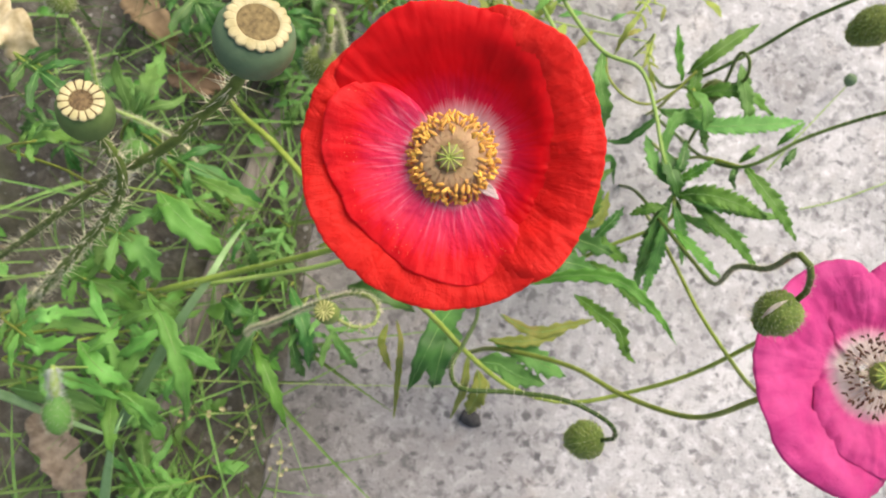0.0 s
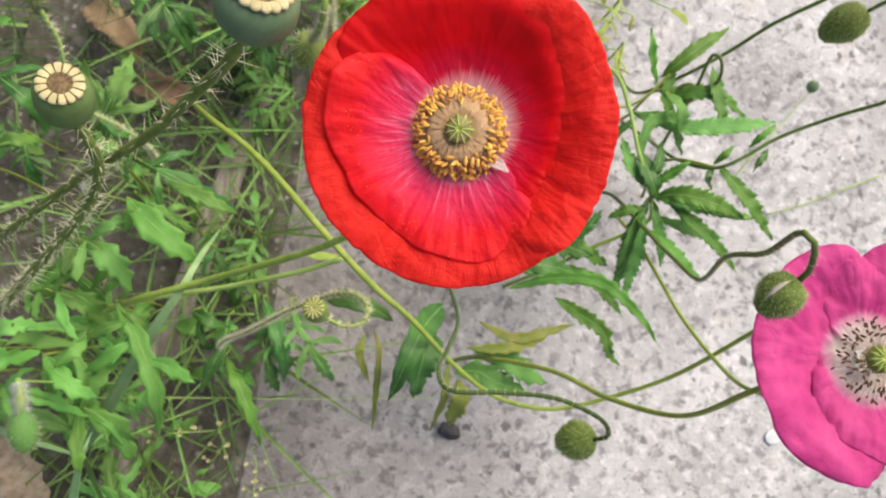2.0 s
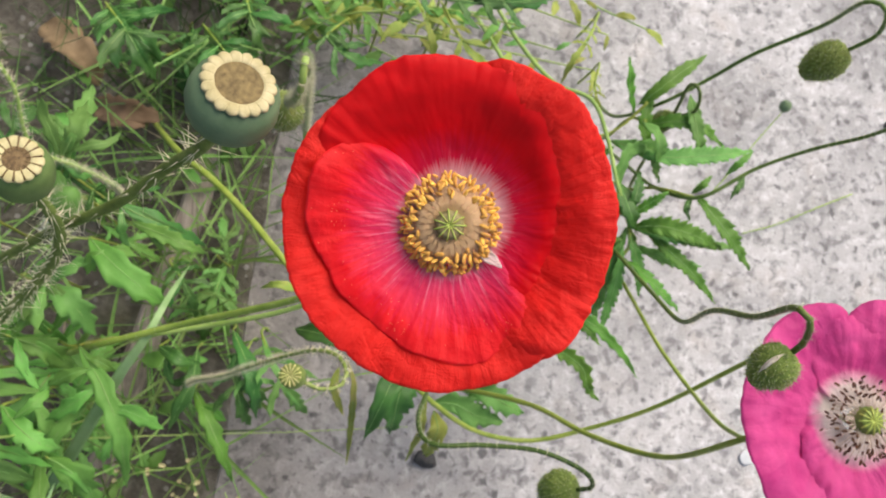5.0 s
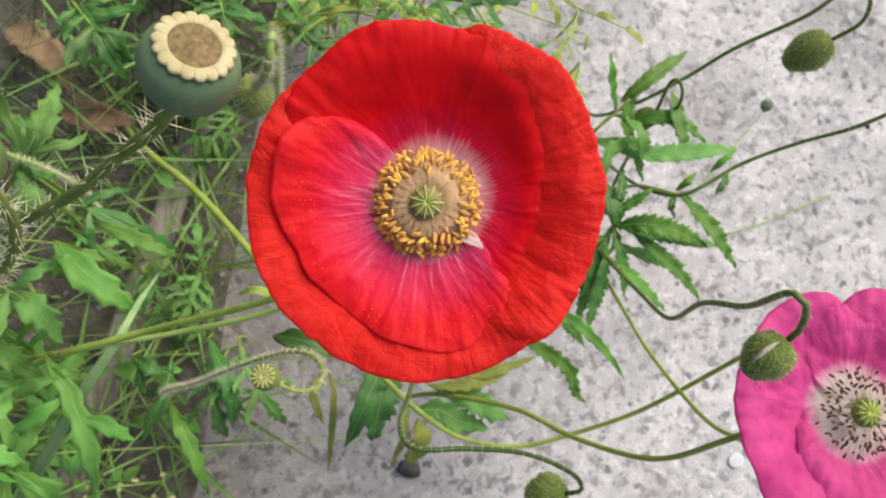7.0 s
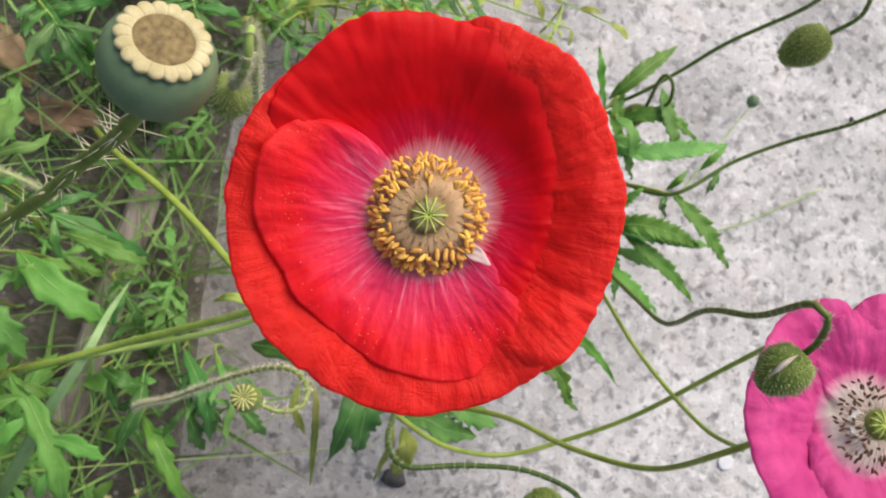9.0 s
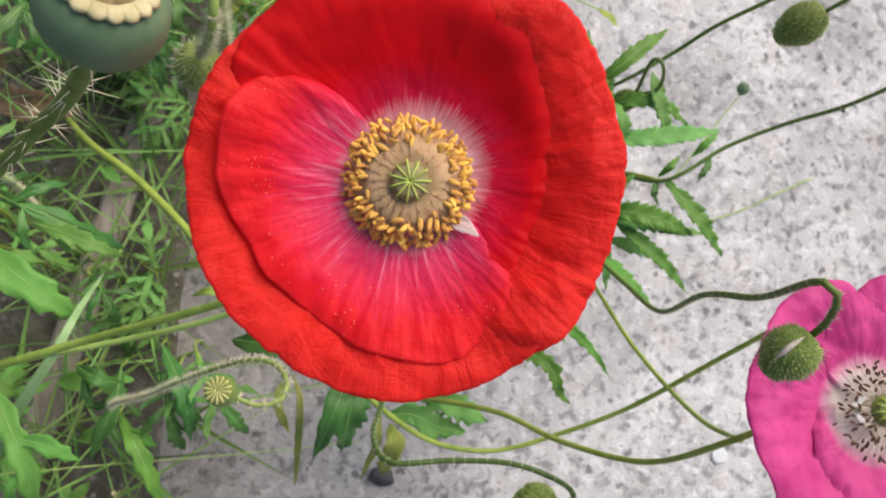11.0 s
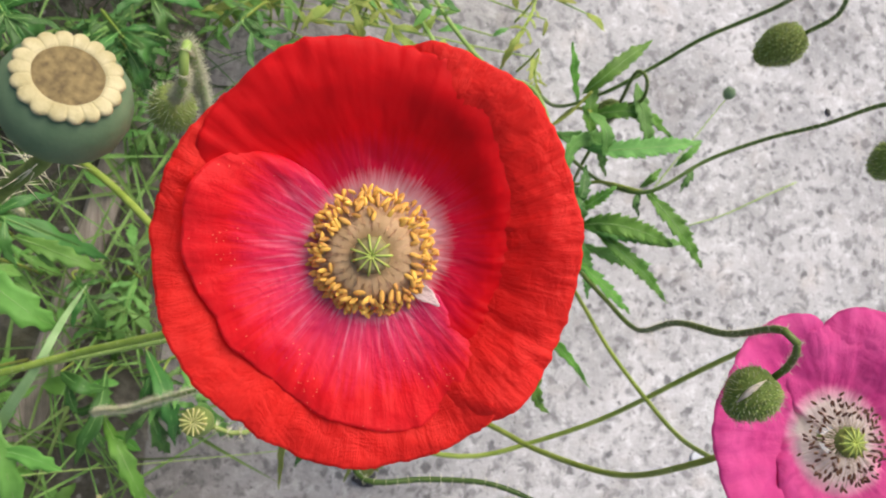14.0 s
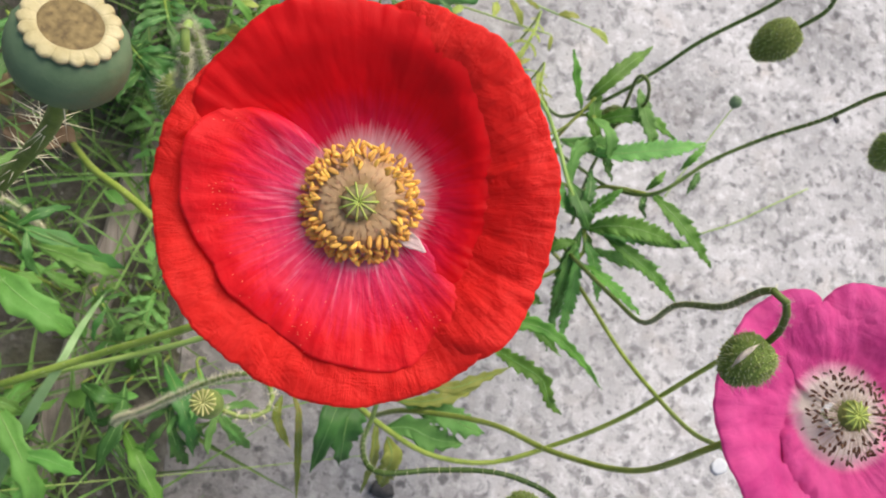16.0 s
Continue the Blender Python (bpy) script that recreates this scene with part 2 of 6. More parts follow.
def petal_material(name, deep, bright, blush, white, white_r, blush_r, fold, jag=0.009, lined=0.7, pollen=False, eye=None, veins=0.0, rim=0.3):
    """Petal colour by distance from the flower's axis, with radial streaks. eye: the way (degrees) to which the white blotch is widest."""
    mat, n, l, sh = material(name)
    tc = n.new("ShaderNodeTexCoord")
    sep = n.new("ShaderNodeSeparateXYZ")
    l.new(tc.outputs["Object"], sep.inputs[0])
    x, y = sep.outputs[0], sep.outputs[1]
    r = calc(n, l, "SQRT", calc(n, l, "ADD", calc(n, l, "MULTIPLY", x, x), calc(n, l, "MULTIPLY", y, y)))
    ang = calc(n, l, "ARCTAN2", y, x)

    def fan(across, along, scale, detail, rough, dist=0.0):
        comb = n.new("ShaderNodeCombineXYZ")
        l.new(calc(n, l, "MULTIPLY", ang, across), comb.inputs[0])
        l.new(calc(n, l, "MULTIPLY", r, along), comb.inputs[1])
        return noise_tex(n, l, comb.outputs[0], scale, detail, rough, dist)

    streak = fan(9.0, 40.0, 3.2, 4, 0.65)
    fine = fan(26.0, 55.0, 3.0, 3, 0.6, 0.4)
    broad = fan(13.0, 90.0, 1.6, 4, 0.7, 0.6)
    wrinkle = fan(36.0, 80.0, 1.5, 4, 0.65, 0.8)
    patch = noise_tex(n, l, tc.outputs["Object"], 70, 4)
    base = ramp(n, l, patch, [(0.3, deep), (0.7, bright)])
    if veins:
        base = mix(n, l, calc(n, l, "MULTIPLY", ramp(n, l, wrinkle, [(0.5, (0, 0, 0)), (0.62, (1, 1, 1))]), veins), base, (deep[0] * 0.62, deep[1] * 0.5, deep[2] * 0.6))
    rs = calc(n, l, "SUBTRACT", r, calc(n, l, "MULTIPLY", calc(n, l, "SUBTRACT", streak, 0.5), jag))
    f1 = calc(n, l, "DIVIDE", calc(n, l, "SUBTRACT", blush_r, rs), blush_r - white_r, True)
    f1 = calc(n, l, "MULTIPLY", f1, calc(n, l, "ADD", calc(n, l, "MULTIPLY", fine, 0.7), 0.5), True)
    col = mix(n, l, f1, base, blush)
    lines = ramp(n, l, fan(12.0, 45.0, 1.5, 3, 0.6, 0.7), [(0.52, (0, 0, 0)), (0.66, (1, 1, 1))])
    reach = calc(n, l, "DIVIDE", calc(n, l, "SUBTRACT", blush_r * 0.86, rs), blush_r * 0.36, True)
    col = mix(n, l, calc(n, l, "MULTIPLY", lines, calc(n, l, "MULTIPLY", reach, lined)), col, (white[0], white[1] * 0.74, white[2] * 0.86))
    wide = 1.12
    if eye is not None:
        lobe = calc(n, l, "MAXIMUM", calc(n, l, "COSINE", calc(n, l, "SUBTRACT", ang, radians(eye))), 0.0)
        wide = calc(n, l, "ADD", calc(n, l, "MULTIPLY", lobe, 0.24), 1.08)
    soft_r = calc(n, l, "SUBTRACT", r, calc(n, l, "MULTIPLY", calc(n, l, "SUBTRACT", streak, 0.5), jag * 0.8))
    f2 = calc(n, l, "DIVIDE", calc(n, l, "SUBTRACT", calc(n, l, "MULTIPLY", wide, white_r), soft_r), white_r * 0.36, True)
    col = mix(n, l, f2, col, white)
    if pollen:
        w = n.new("ShaderNodeTexVoronoi")
        w.inputs["Scale"].default_value = 1700
        l.new(tc.outputs["Object"], w.inputs["Vector"])
        sc = n.new("ShaderNodeSeparateColor")
        l.new(w.outputs["Color"], sc.inputs[0])
        cloud = noise_tex(n, l, tc.outputs["Object"], 90, 2)
        dots = calc(n, l, "MULTIPLY", calc(n, l, "LESS_THAN", w.outputs["Distance"], 0.24), calc(n, l, "GREATER_THAN", calc(n, l, "ADD", sc.outputs[0], calc(n, l, "MULTIPLY", cloud, 1.4)), 1.66))
        col = mix(n, l, calc(n, l, "MULTIPLY", dots, 0.6), col, (0.95, 0.42, 0.25))
    pale = calc(n, l, "MULTIPLY", calc(n, l, "DIVIDE", calc(n, l, "SUBTRACT", rs, 0.024), 0.014, True), rim)
    col = mix(n, l, pale, col, (0.97, bright[1] + 0.11, bright[2] + 0.085))
    l.new(col, sh.inputs["Base Color"])
    sh.inputs["Roughness"].default_value = 0.47
    sh.inputs["Specular IOR Level"].default_value = 0.2
    sh.inputs["Sheen Weight"].default_value = 0.03
    crumple = noise_tex(n, l, tc.outputs["Object"], 190, 5, 0.6, 0.9)
    ridge = calc(n, l, "ABSOLUTE", calc(n, l, "SUBTRACT", noise_tex(n, l, tc.outputs["Object"], 120, 3, 0.55, 1.3), 0.5))
    ridge = calc(n, l, "MINIMUM", calc(n, l, "MULTIPLY", ridge, 5.0), 0.6)
    h = calc(n, l, "ADD", calc(n, l, "MULTIPLY", broad, 0.3), calc(n, l, "ADD", calc(n, l, "MULTIPLY", wrinkle, 0.55), calc(n, l, "ADD", calc(n, l, "MULTIPLY", crumple, 0.9), calc(n, l, "MULTIPLY", ridge, 0.45))))
    nor = bump(n, l, h, fold, 0.0016, sh)
    thin_sheet(mat, n, l, sh, col, 0.5, nor)
    return mat


RED = petal_material("petal_red", (0.74, 0.002, 0.008), (0.9, 0.005, 0.014), (0.8, 0.02, 0.12), (0.96, 0.74, 0.82), 0.0132, 0.0235, 0.07, 0.009, 0.22, eye=48, rim=0.1)
RED_OUTER = petal_material("petal_scarlet", (0.8, 0.01, 0.011), (0.94, 0.026, 0.021), (0.8, 0.02, 0.05), (0.95, 0.78, 0.84), 0.0132, 0.0222, 0.4, 0.006, 0.4, veins=0.06, rim=0.14)
RED_INNER = petal_material("petal_crimson", (0.84, 0.005, 0.016), (0.95, 0.014, 0.03), (0.86, 0.07, 0.26), (0.97, 0.78, 0.86), 0.0132, 0.0275, 0.2, 0.012, 0.45, True, eye=48, veins=0.04, rim=0.22)
RED_WHITE = petal_material("petal_white_base", (0.6, 0.1, 0.15), (0.8, 0.2, 0.25), (0.8, 0.4, 0.45), (0.86, 0.78, 0.78), 0.021, 0.026, 0.3)
PINK = petal_material("petal_pink", (0.7, 0.065, 0.32), (0.86, 0.14, 0.46), (0.92, 0.3, 0.6), (0.92, 0.86, 0.84), 0.0146, 0.0172, 0.3, 0.004, 0.1, veins=0.04, rim=0.0)


EDGE_A, EDGE_B = (-0.0138, 0.2880, 0.0000), (-0.0680, -0.1102, 0.0000)


def slab_material():
    """Worn speckled concrete: pale paste, grey and dark aggregate, pinkish blotches."""
    mat, n, l, sh = material("speckled_concrete")
    tc = n.new("ShaderNodeTexCoord")
    v = tc.outputs["Object"]
    paste = ramp(n, l, noise_tex(n, l, v, 9, 6, 0.6), [(0.3, (0.33, 0.335, 0.345)), (0.7, (0.53, 0.535, 0.55))])
    paste = mix(n, l, ramp(n, l, noise_tex(n, l, v, 22, 4), [(0.55, (0, 0, 0)), (0.78, (0.5, 0.5, 0.5))]), paste, (0.42, 0.37, 0.335))
    light = ramp(n, l, noise_tex(n, l, v, 85, 5, 0.65), [(0.5, (0, 0, 0)), (0.66, (0.8, 0.8, 0.8))])
    col = mix(n, l, light, paste, (0.62, 0.63, 0.65))
    mid = ramp(n, l, noise_tex(n, l, v, 75, 5, 0.62, 0.4), [(0.51, (0, 0, 0)), (0.63, (0.76, 0.76, 0.76))])
    col = mix(n, l, mid, col, (0.17, 0.172, 0.18))
    warp = n.new("ShaderNodeVectorMath")
    warp.operation = "MULTIPLY_ADD"
    nz = n.new("ShaderNodeTexNoise")
    nz.inputs["Scale"].default_value = 120
    l.new(v, nz.inputs["Vector"])
    l.new(nz.outputs["Color"], warp.inputs[0])
    warp.inputs[1].default_value = (0.012, 0.012, 0.012)
    l.new(v, warp.inputs[2])
    for scale, keep, most, strong in ((80, 0.52, 0.45, 0.78), (185, 0.5, 0.46, 0.45)):
        w = n.new("ShaderNodeTexVoronoi")
        w.inputs["Scale"].default_value = scale
        l.new(warp.outputs[0], w.inputs["Vector"])
        sepc = n.new("ShaderNodeSeparateColor")
        l.new(w.outputs["Color"], sepc.inputs[0])
        size = calc(n, l, "MULTIPLY", sepc.outputs[1], most)
        spot = calc(n, l, "MULTIPLY", calc(n, l, "SUBTRACT", size, w.outputs["Distance"]), 6.0, True)
        pick = calc(n, l, "GREATER_THAN", sepc.outputs[0], keep)
        tone = mix(n, l, sepc.outputs[2], (0.055, 0.058, 0.065), (0.17, 0.17, 0.178))
        col = mix(n, l, calc(n, l, "MULTIPLY", calc(n, l, "MULTIPLY", spot, pick), strong), col, tone)
    col = mix(n, l, ramp(n, l, noise_tex(n, l, v, 330, 3), [(0.6, (0, 0, 0)), (0.7, (0.2, 0.2, 0.2))]), col, (0.13, 0.125, 0.12))
    stain = ramp(n, l, noise_tex(n, l, v, 7, 5, 0.6, 0.4), [(0.32, (0.7, 0.7, 0.71)), (0.58, (1.06, 1.06, 1.07))])
    col = mix(n, l, 1.0, col, stain, "MULTIPLY")
    # darker, browner tone along the slab's border, fading in ragged patches
    sp = n.new("ShaderNodeSeparateXYZ")
    l.new(v, sp.inputs[0])
    a, b = Vector(EDGE_A), Vector(EDGE_B)
    dd = (a - b).normalized()
    dist = calc(n, l, "ADD", calc(n, l, "MULTIPLY", calc(n, l, "SUBTRACT", sp.outputs[0], b.x), dd.y), calc(n, l, "MULTIPLY", calc(n, l, "SUBTRACT", sp.outputs[1], b.y), -dd.x))
    rag = calc(n, l, "ADD", dist, calc(n, l, "MULTIPLY", calc(n, l, "SUBTRACT", noise_tex(n, l, v, 12, 6, 0.7), 0.5), 0.3))
    border_tone = ramp(n, l, rag, [(0.0, (0.95, 0.95, 0.95)), (0.09, (0.75, 0.75, 0.75)), (0.34, (0, 0, 0))])
    col = mix(n, l, border_tone, col, (0.5, 0.465, 0.43), "MULTIPLY")
    l.new(col, sh.inputs["Base Color"])
    sh.inputs["Roughness"].default_value = 0.85
    bump(n, l, calc(n, l, "ADD", noise_tex(n, l, v, 240, 5), calc(n, l, "MULTIPLY", spot, -0.4)), 0.5, 0.002, sh)
    return mat


def soil_material():
    mat, n, l, sh = material("soil")
    tc = n.new("ShaderNodeTexCoord")
    v = tc.outputs["Object"]
    col = ramp(n, l, noise_tex(n, l, v, 45, 7, 0.65), [(0.3, (0.05, 0.044, 0.036)), (0.5, (0.11, 0.1, 0.082)), (0.72, (0.24, 0.225, 0.195))])
    col = mix(n, l, ramp(n, l, noise_tex(n, l, v, 14, 3), [(0.5, (0, 0, 0)), (0.7, (0.6, 0.6, 0.6))]), col, (0.09, 0.1, 0.05))
    w = n.new("ShaderNodeTexVoronoi")
    w.inputs["Scale"].default_value = 150
    l.new(v, w.inputs["Vector"])
    sc = n.new("ShaderNodeSeparateColor")
    l.new(w.outputs["Color"], sc.inputs[0])
    grit = calc(n, l, "MULTIPLY", calc(n, l, "LESS_THAN", w.outputs["Distance"], 0.36), calc(n, l, "GREATER_THAN", sc.outputs[0], 0.8))
    col = mix(n, l, calc(n, l, "MULTIPLY", grit, 0.8), col, mix(n, l, sc.outputs[1], (0.14, 0.135, 0.125), (0.4, 0.39, 0.37)))
    l.new(col, sh.inputs["Base Color"])
    sh.inputs["Roughness"].default_value = 0.95
    bump(n, l, noise_tex(n, l, v, 90, 7, 0.7), 1.0, 0.006, sh)
    return mat


SLAB, SOIL = slab_material(), soil_material()

# ---- ground: soil sheet to the horizon, pavement slab on it ----


def build_ground():
    bm = bmesh.new()
    v = [bm.verts.new(p) for p in ((-600, -600, -0.02), (600, -600, -0.02), (600, 600, -0.02), (-600, 600, -0.02))]
    bm.faces.new(v)
    tagged(part("ground", bm, SOIL, smooth=False), "bare earth under the weeds", "ground", kind="structure")
    a, b = Vector(EDGE_A), Vector(EDGE_B)
    d = (a - b).normalized()
    out = Vector((d.y, -d.x, 0))
    bm = bmesh.new()
    n = 90
    top = []
    for i in range(n + 1):
        s = -1.6 + 3.2 * i / n
        p = b + d * (s + 0.2) + out * (0.004 * noise.noise(Vector((s * 20, 0, 0))) + 0.002 * noise.noise(Vector((s * 90, 3, 0))))
        q = p + out * 3.0
        top.append([bm.verts.new((*(p - out * 0.004).xy, -0.04)), bm.verts.new((*(p - out * 0.002).xy, -0.006)), bm.verts.new((*(p + out * 0.003).xy, 0)), bm.verts.new((*q.xy, 0)), bm.verts.new((*q.xy, -0.04))])
    for r0, r1 in zip(top, top[1:]):
        for k in range(4):
            bm.faces.new((r0[k], r0[k + 1], r1[k + 1], r1[k]))
    for r in (top[0], top[-1]):
        bm.faces.new(r)
    bmesh.ops.recalc_face_normals(bm, faces=bm.faces)
    tagged(part("pavement", bm, SLAB, smooth=False), "pale speckled concrete pavement slab, worn and stained", "pavement", kind="structure")
    # earth heaped against the slab and spilling over its border
    bm = bmesh.new()
    rows = []
    for i in range(161):
        g = b + d * (-0.5 + 1.5 * i / 160)
        row = []
        for k in range(61):
            o = -0.06 + 0.32 * (k / 60) ** 1.15
            x = g - out * o
            rough = noise.noise(Vector((x.x * 28, x.y * 28, 2))) * 0.5 + noise.noise(Vector((x.x * 90, x.y * 90, 5))) * 0.28 + noise.noise(Vector((x.x * 260, x.y * 260, 8))) * 0.14
            row.append(bm.verts.new((x.x, x.y, (-0.0012 if o < 0 else -0.0012 - min(o, 0.1) * 0.07) + min(0.0, o) * 0.1 + rough * (0.0052 if o < 0 else 0.0075))))
        rows.append(row)
    for r0, r1 in zip(rows, rows[1:]):
        for k in range(60):
            bm.faces.new((r0[k], r1[k], r1[k + 1], r0[k + 1]))
    bmesh.ops.recalc_face_normals(bm, faces=bm.faces)
    tagged(part("soil_bank", bm, SOIL), "dark crumbly soil heaped along the slab", "soil", kind="structure")
    bm = bmesh.new()
    rows = []
    p0, p1 = Vector((-0.1640, -0.1050, 0)), Vector((-0.0900, 0.1400, 0))
    run = (p1 - p0).normalized()
    right = Vector((run.y, -run.x, 0))
    for i in range(61):
        q = p0 + run * (-0.3 + 0.7 * i / 60)
        wob = 0.0015 * noise.noise(Vector((i * 0.6, 8, 0)))
        rows.append([bm.verts.new((q + right * (k + wob)).xy.to_tuple() + (z + wob * 0.6,)) for k, z in ((0.012, -0.05), (0.012, 0.003), (0.009, 0.006), (-0.009, 0.006), (-0.012, 0.003), (-0.012, -0.05))])
    for r0, r1 in zip(rows, rows[1:]):
        for k in range(5):
            bm.faces.new((r0[k], r1[k], r1[k + 1], r0[k + 1]))
    bmesh.ops.recalc_face_normals(bm, faces=bm.faces)
    tagged(part("edging", bm, BOARD, smooth=False), "weathered grey-brown edging board sunk in the soil", "edging", kind="structure")


def board_material():
    mat, n, l, sh = material("weathered_board")
    tc = n.new("ShaderNodeTexCoord")
    mp = n.new("ShaderNodeMapping")
    mp.inputs["Rotation"].default_value = (0, 0, radians(17))
    mp.inputs["Scale"].default_value = (160, 9, 40)
    l.new(tc.outputs["Object"], mp.inputs[0])
    col = ramp(n, l, noise_tex(n, l, mp.outputs[0], 1.0, 5, 0.6), [(0.3, (0.17, 0.145, 0.125)), (0.7, (0.38, 0.335, 0.295))])
    col = mix(n, l, ramp(n, l, noise_tex(n, l, tc.outputs["Object"], 35, 4), [(0.5, (0, 0, 0)), (0.7, (0.7, 0.7, 0.7))]), col, (0.12, 0.11, 0.085))
    l.new(col, sh.inputs["Base Color"])
    sh.inputs["Roughness"].default_value = 0.9
    bump(n, l, noise_tex(n, l, mp.outputs[0], 2.0, 4), 0.6, 0.003, sh)
    return mat


BOARD = board_material()
build_ground()


# ---- flowers ----
def petal_mesh(a0, a1, rim, z0, rise, curve, flare, ruffle, seed, lap=0.0, nu=46, nv=30, thick=0.00022, crease=1.0, neck=0.2, wave=1.0, edge=1.0, taper=9, pleat=0.0):
    """A fan-shaped petal from angle a0 to a1 (degrees), its rim radius given at even steps, bowl-shaped and crumpled."""
    bm = bmesh.new()
    off = Vector((seed * 7.3, seed * 3.1, 0))
    low = Vector((wave * 7.3, wave * 3.1, 0))
    grid = []
    for i in range(nu + 1):
        u = i / nu
        mid, half = radians(a0 + a1) / 2, radians(a1 - a0) / 2
        an = mid + half * (2 * u - 1)
        x = u * (len(rim) - 1)
        k = min(int(x), len(rim) - 2)
        w = x - k
        w = w * w * (3 - 2 * w)
        big = rim[k] * (1 - w) + rim[k + 1] * w
        side = 1 - 0.5 * abs(2 * u - 1) ** taper
        big *= side * (1 + 0.018 * edge * noise.noise(off + Vector((an * 5, 0, 0))) + 0.01 * edge * noise.noise(off + Vector((an * 19, 1, 0))) + 0.003 * edge * noise.noise(off + Vector((an * 55, 4, 0))))
        row = []
        for j in range(nv + 1):
            v = j / nv
            r = 0.004 + (big - 0.004) * v
            z = z0 + rise * (r / 0.038) ** curve
            over = max(0.0, v - 0.72) / 0.28
            z -= flare * over * over
            z += ruffle * v * v * (math.sin(an * 7 + wave) * 0.5 + noise.noise(low + Vector((math.cos(an) * 3.5, math.sin(an) * 3.5, 5 + r * 60))) + 0.4 * noise.noise(low + Vector((math.cos(an) * 11, math.sin(an) * 11, 9 + r * 110))))
            z += crease * 0.00028 * v * noise.noise(off + Vector((an * 30, v * 3, 2)))
            z += crease * (0.0005 * noise.noise(off + Vector((math.cos(an) * r * 240, math.sin(an) * r * 240, 7))) + 0.0003 * abs(noise.noise(off + Vector((math.cos(an) * r * 620, math.sin(an) * r * 620, 3)))))
            z += crease * 0.0003 * v**5 * noise.noise(off + Vector((an * 75, v * 2, 6)))
            z += pleat * 0.0009 * v**4 * (noise.noise(off + Vector((an * 26 + 1.5 * noise.noise(off + Vector((an * 4, v * 6, 8))), v * 2.2, 11))) + 0.6 * noise.noise(off + Vector((an * 60, v * 4, 13))))
            z += lap * (2 * u - 1) * v
            bn = mid + half * (2 * u - 1) * (1 - neck * max(0.0, 1 - v / 0.7))
            row.append(bm.verts.new((r * math.cos(bn), r * math.sin(bn), z)))
        grid.append(row)
    for r0, r1 in zip(grid, grid[1:]):
        for j in range(nv):
            bm.faces.new((r0[j], r1[j], r1[j + 1], r0[j + 1]))
    bm.normal_update()
    bmesh.ops.solidify(bm, geom=list(bm.faces), thickness=thick)
    return bm


def stigma(parent, m, rays, r, mat_disc, mat_ray, dome=0.1, label=""):
    """The ray-marked cap of a poppy capsule, its rays laid on a low disc."""
    disc = part("stigma_disc", lathe([(r * 0.2, -r * 0.25), (r * 0.75, -r * 0.2), (r * 0.9, -r * 0.05), (r * 0.6, r * dome), (r * 0.05, r * dome * 1.6)], 32), mat_disc, parent, label, m)
    for k in range(rays):
        an = 6.2832 * k / rays
        bm = bmesh.new()
        d = Vector((math.cos(an), math.sin(an), 0))
        path = [d * (r * s) + Vector((0, 0, r * (dome * 1.7 * (1 - s * s) + 0.02))) for s in (0.04, 0.35, 0.7, 1.0)]
        tube(bm, path, lambda s: r * (0.045 + 0.02 * s), 6)
        part("ray", bm, mat_ray, parent, "", m)
    return disc


def stamens(parent, m, count, r_in, r_out, z_base, z_top, mat_f, mat_a, size, seed, squash=0.45, loose=0.0004):
    """Separate stamens round the axis: a fine filament and a two-lobed anther."""
    rng = random.Random(seed)
    anther = bmesh.new()
    bmesh.ops.create_icosphere(anther, subdivisions=2, radius=1.0)
    for v in anther.verts:
        groove = 0.78 + 0.22 * min(1, abs(v.co.y) * 2.2)
        v.co = Vector((v.co.x * size, v.co.y * size * squash, v.co.z * size * squash * groove))
    shared = finish(anther)
    shared.materials.append(mat_a)
    for k in range(count):
        an = 6.2832 * (k * 0.618034) + rng.uniform(-0.1, 0.1)
        w = (k + 0.5) / count
        r = r_in + (r_out - r_in) * (w ** 0.62) + rng.uniform(-loose, loose)
        z = z_top + (z_base - z_top) * 0.37 * max(0.0, (r - r_in) / (r_out - r_in)) ** 1.5 + rng.uniform(-0.0005, 0.0005)
        d = Vector((math.cos(an), math.sin(an), 0))
        a = d * 0.0035 + Vector((0, 0, z_base))
        c = d * r + Vector((0, 0, z))
        b = d * 0.0055 + Vector((0, 0, z_top - 0.0018))
        f = part("stamen", tube(bmesh.new(), spline([a, b, c], 6), lambda s: 0.00015, 4), mat_f, parent, "", m)
        head = new("anther", shared)
        head.parent = f
        turn = Euler((rng.uniform(-0.6, 0.6), rng.uniform(-0.7, 0.7), an + rng.gauss(0, 0.6)))
        head.matrix_basis = Matrix.LocRotScale(c, turn, Vector((1, 1, 1)) * rng.uniform(0.8, 1.15))


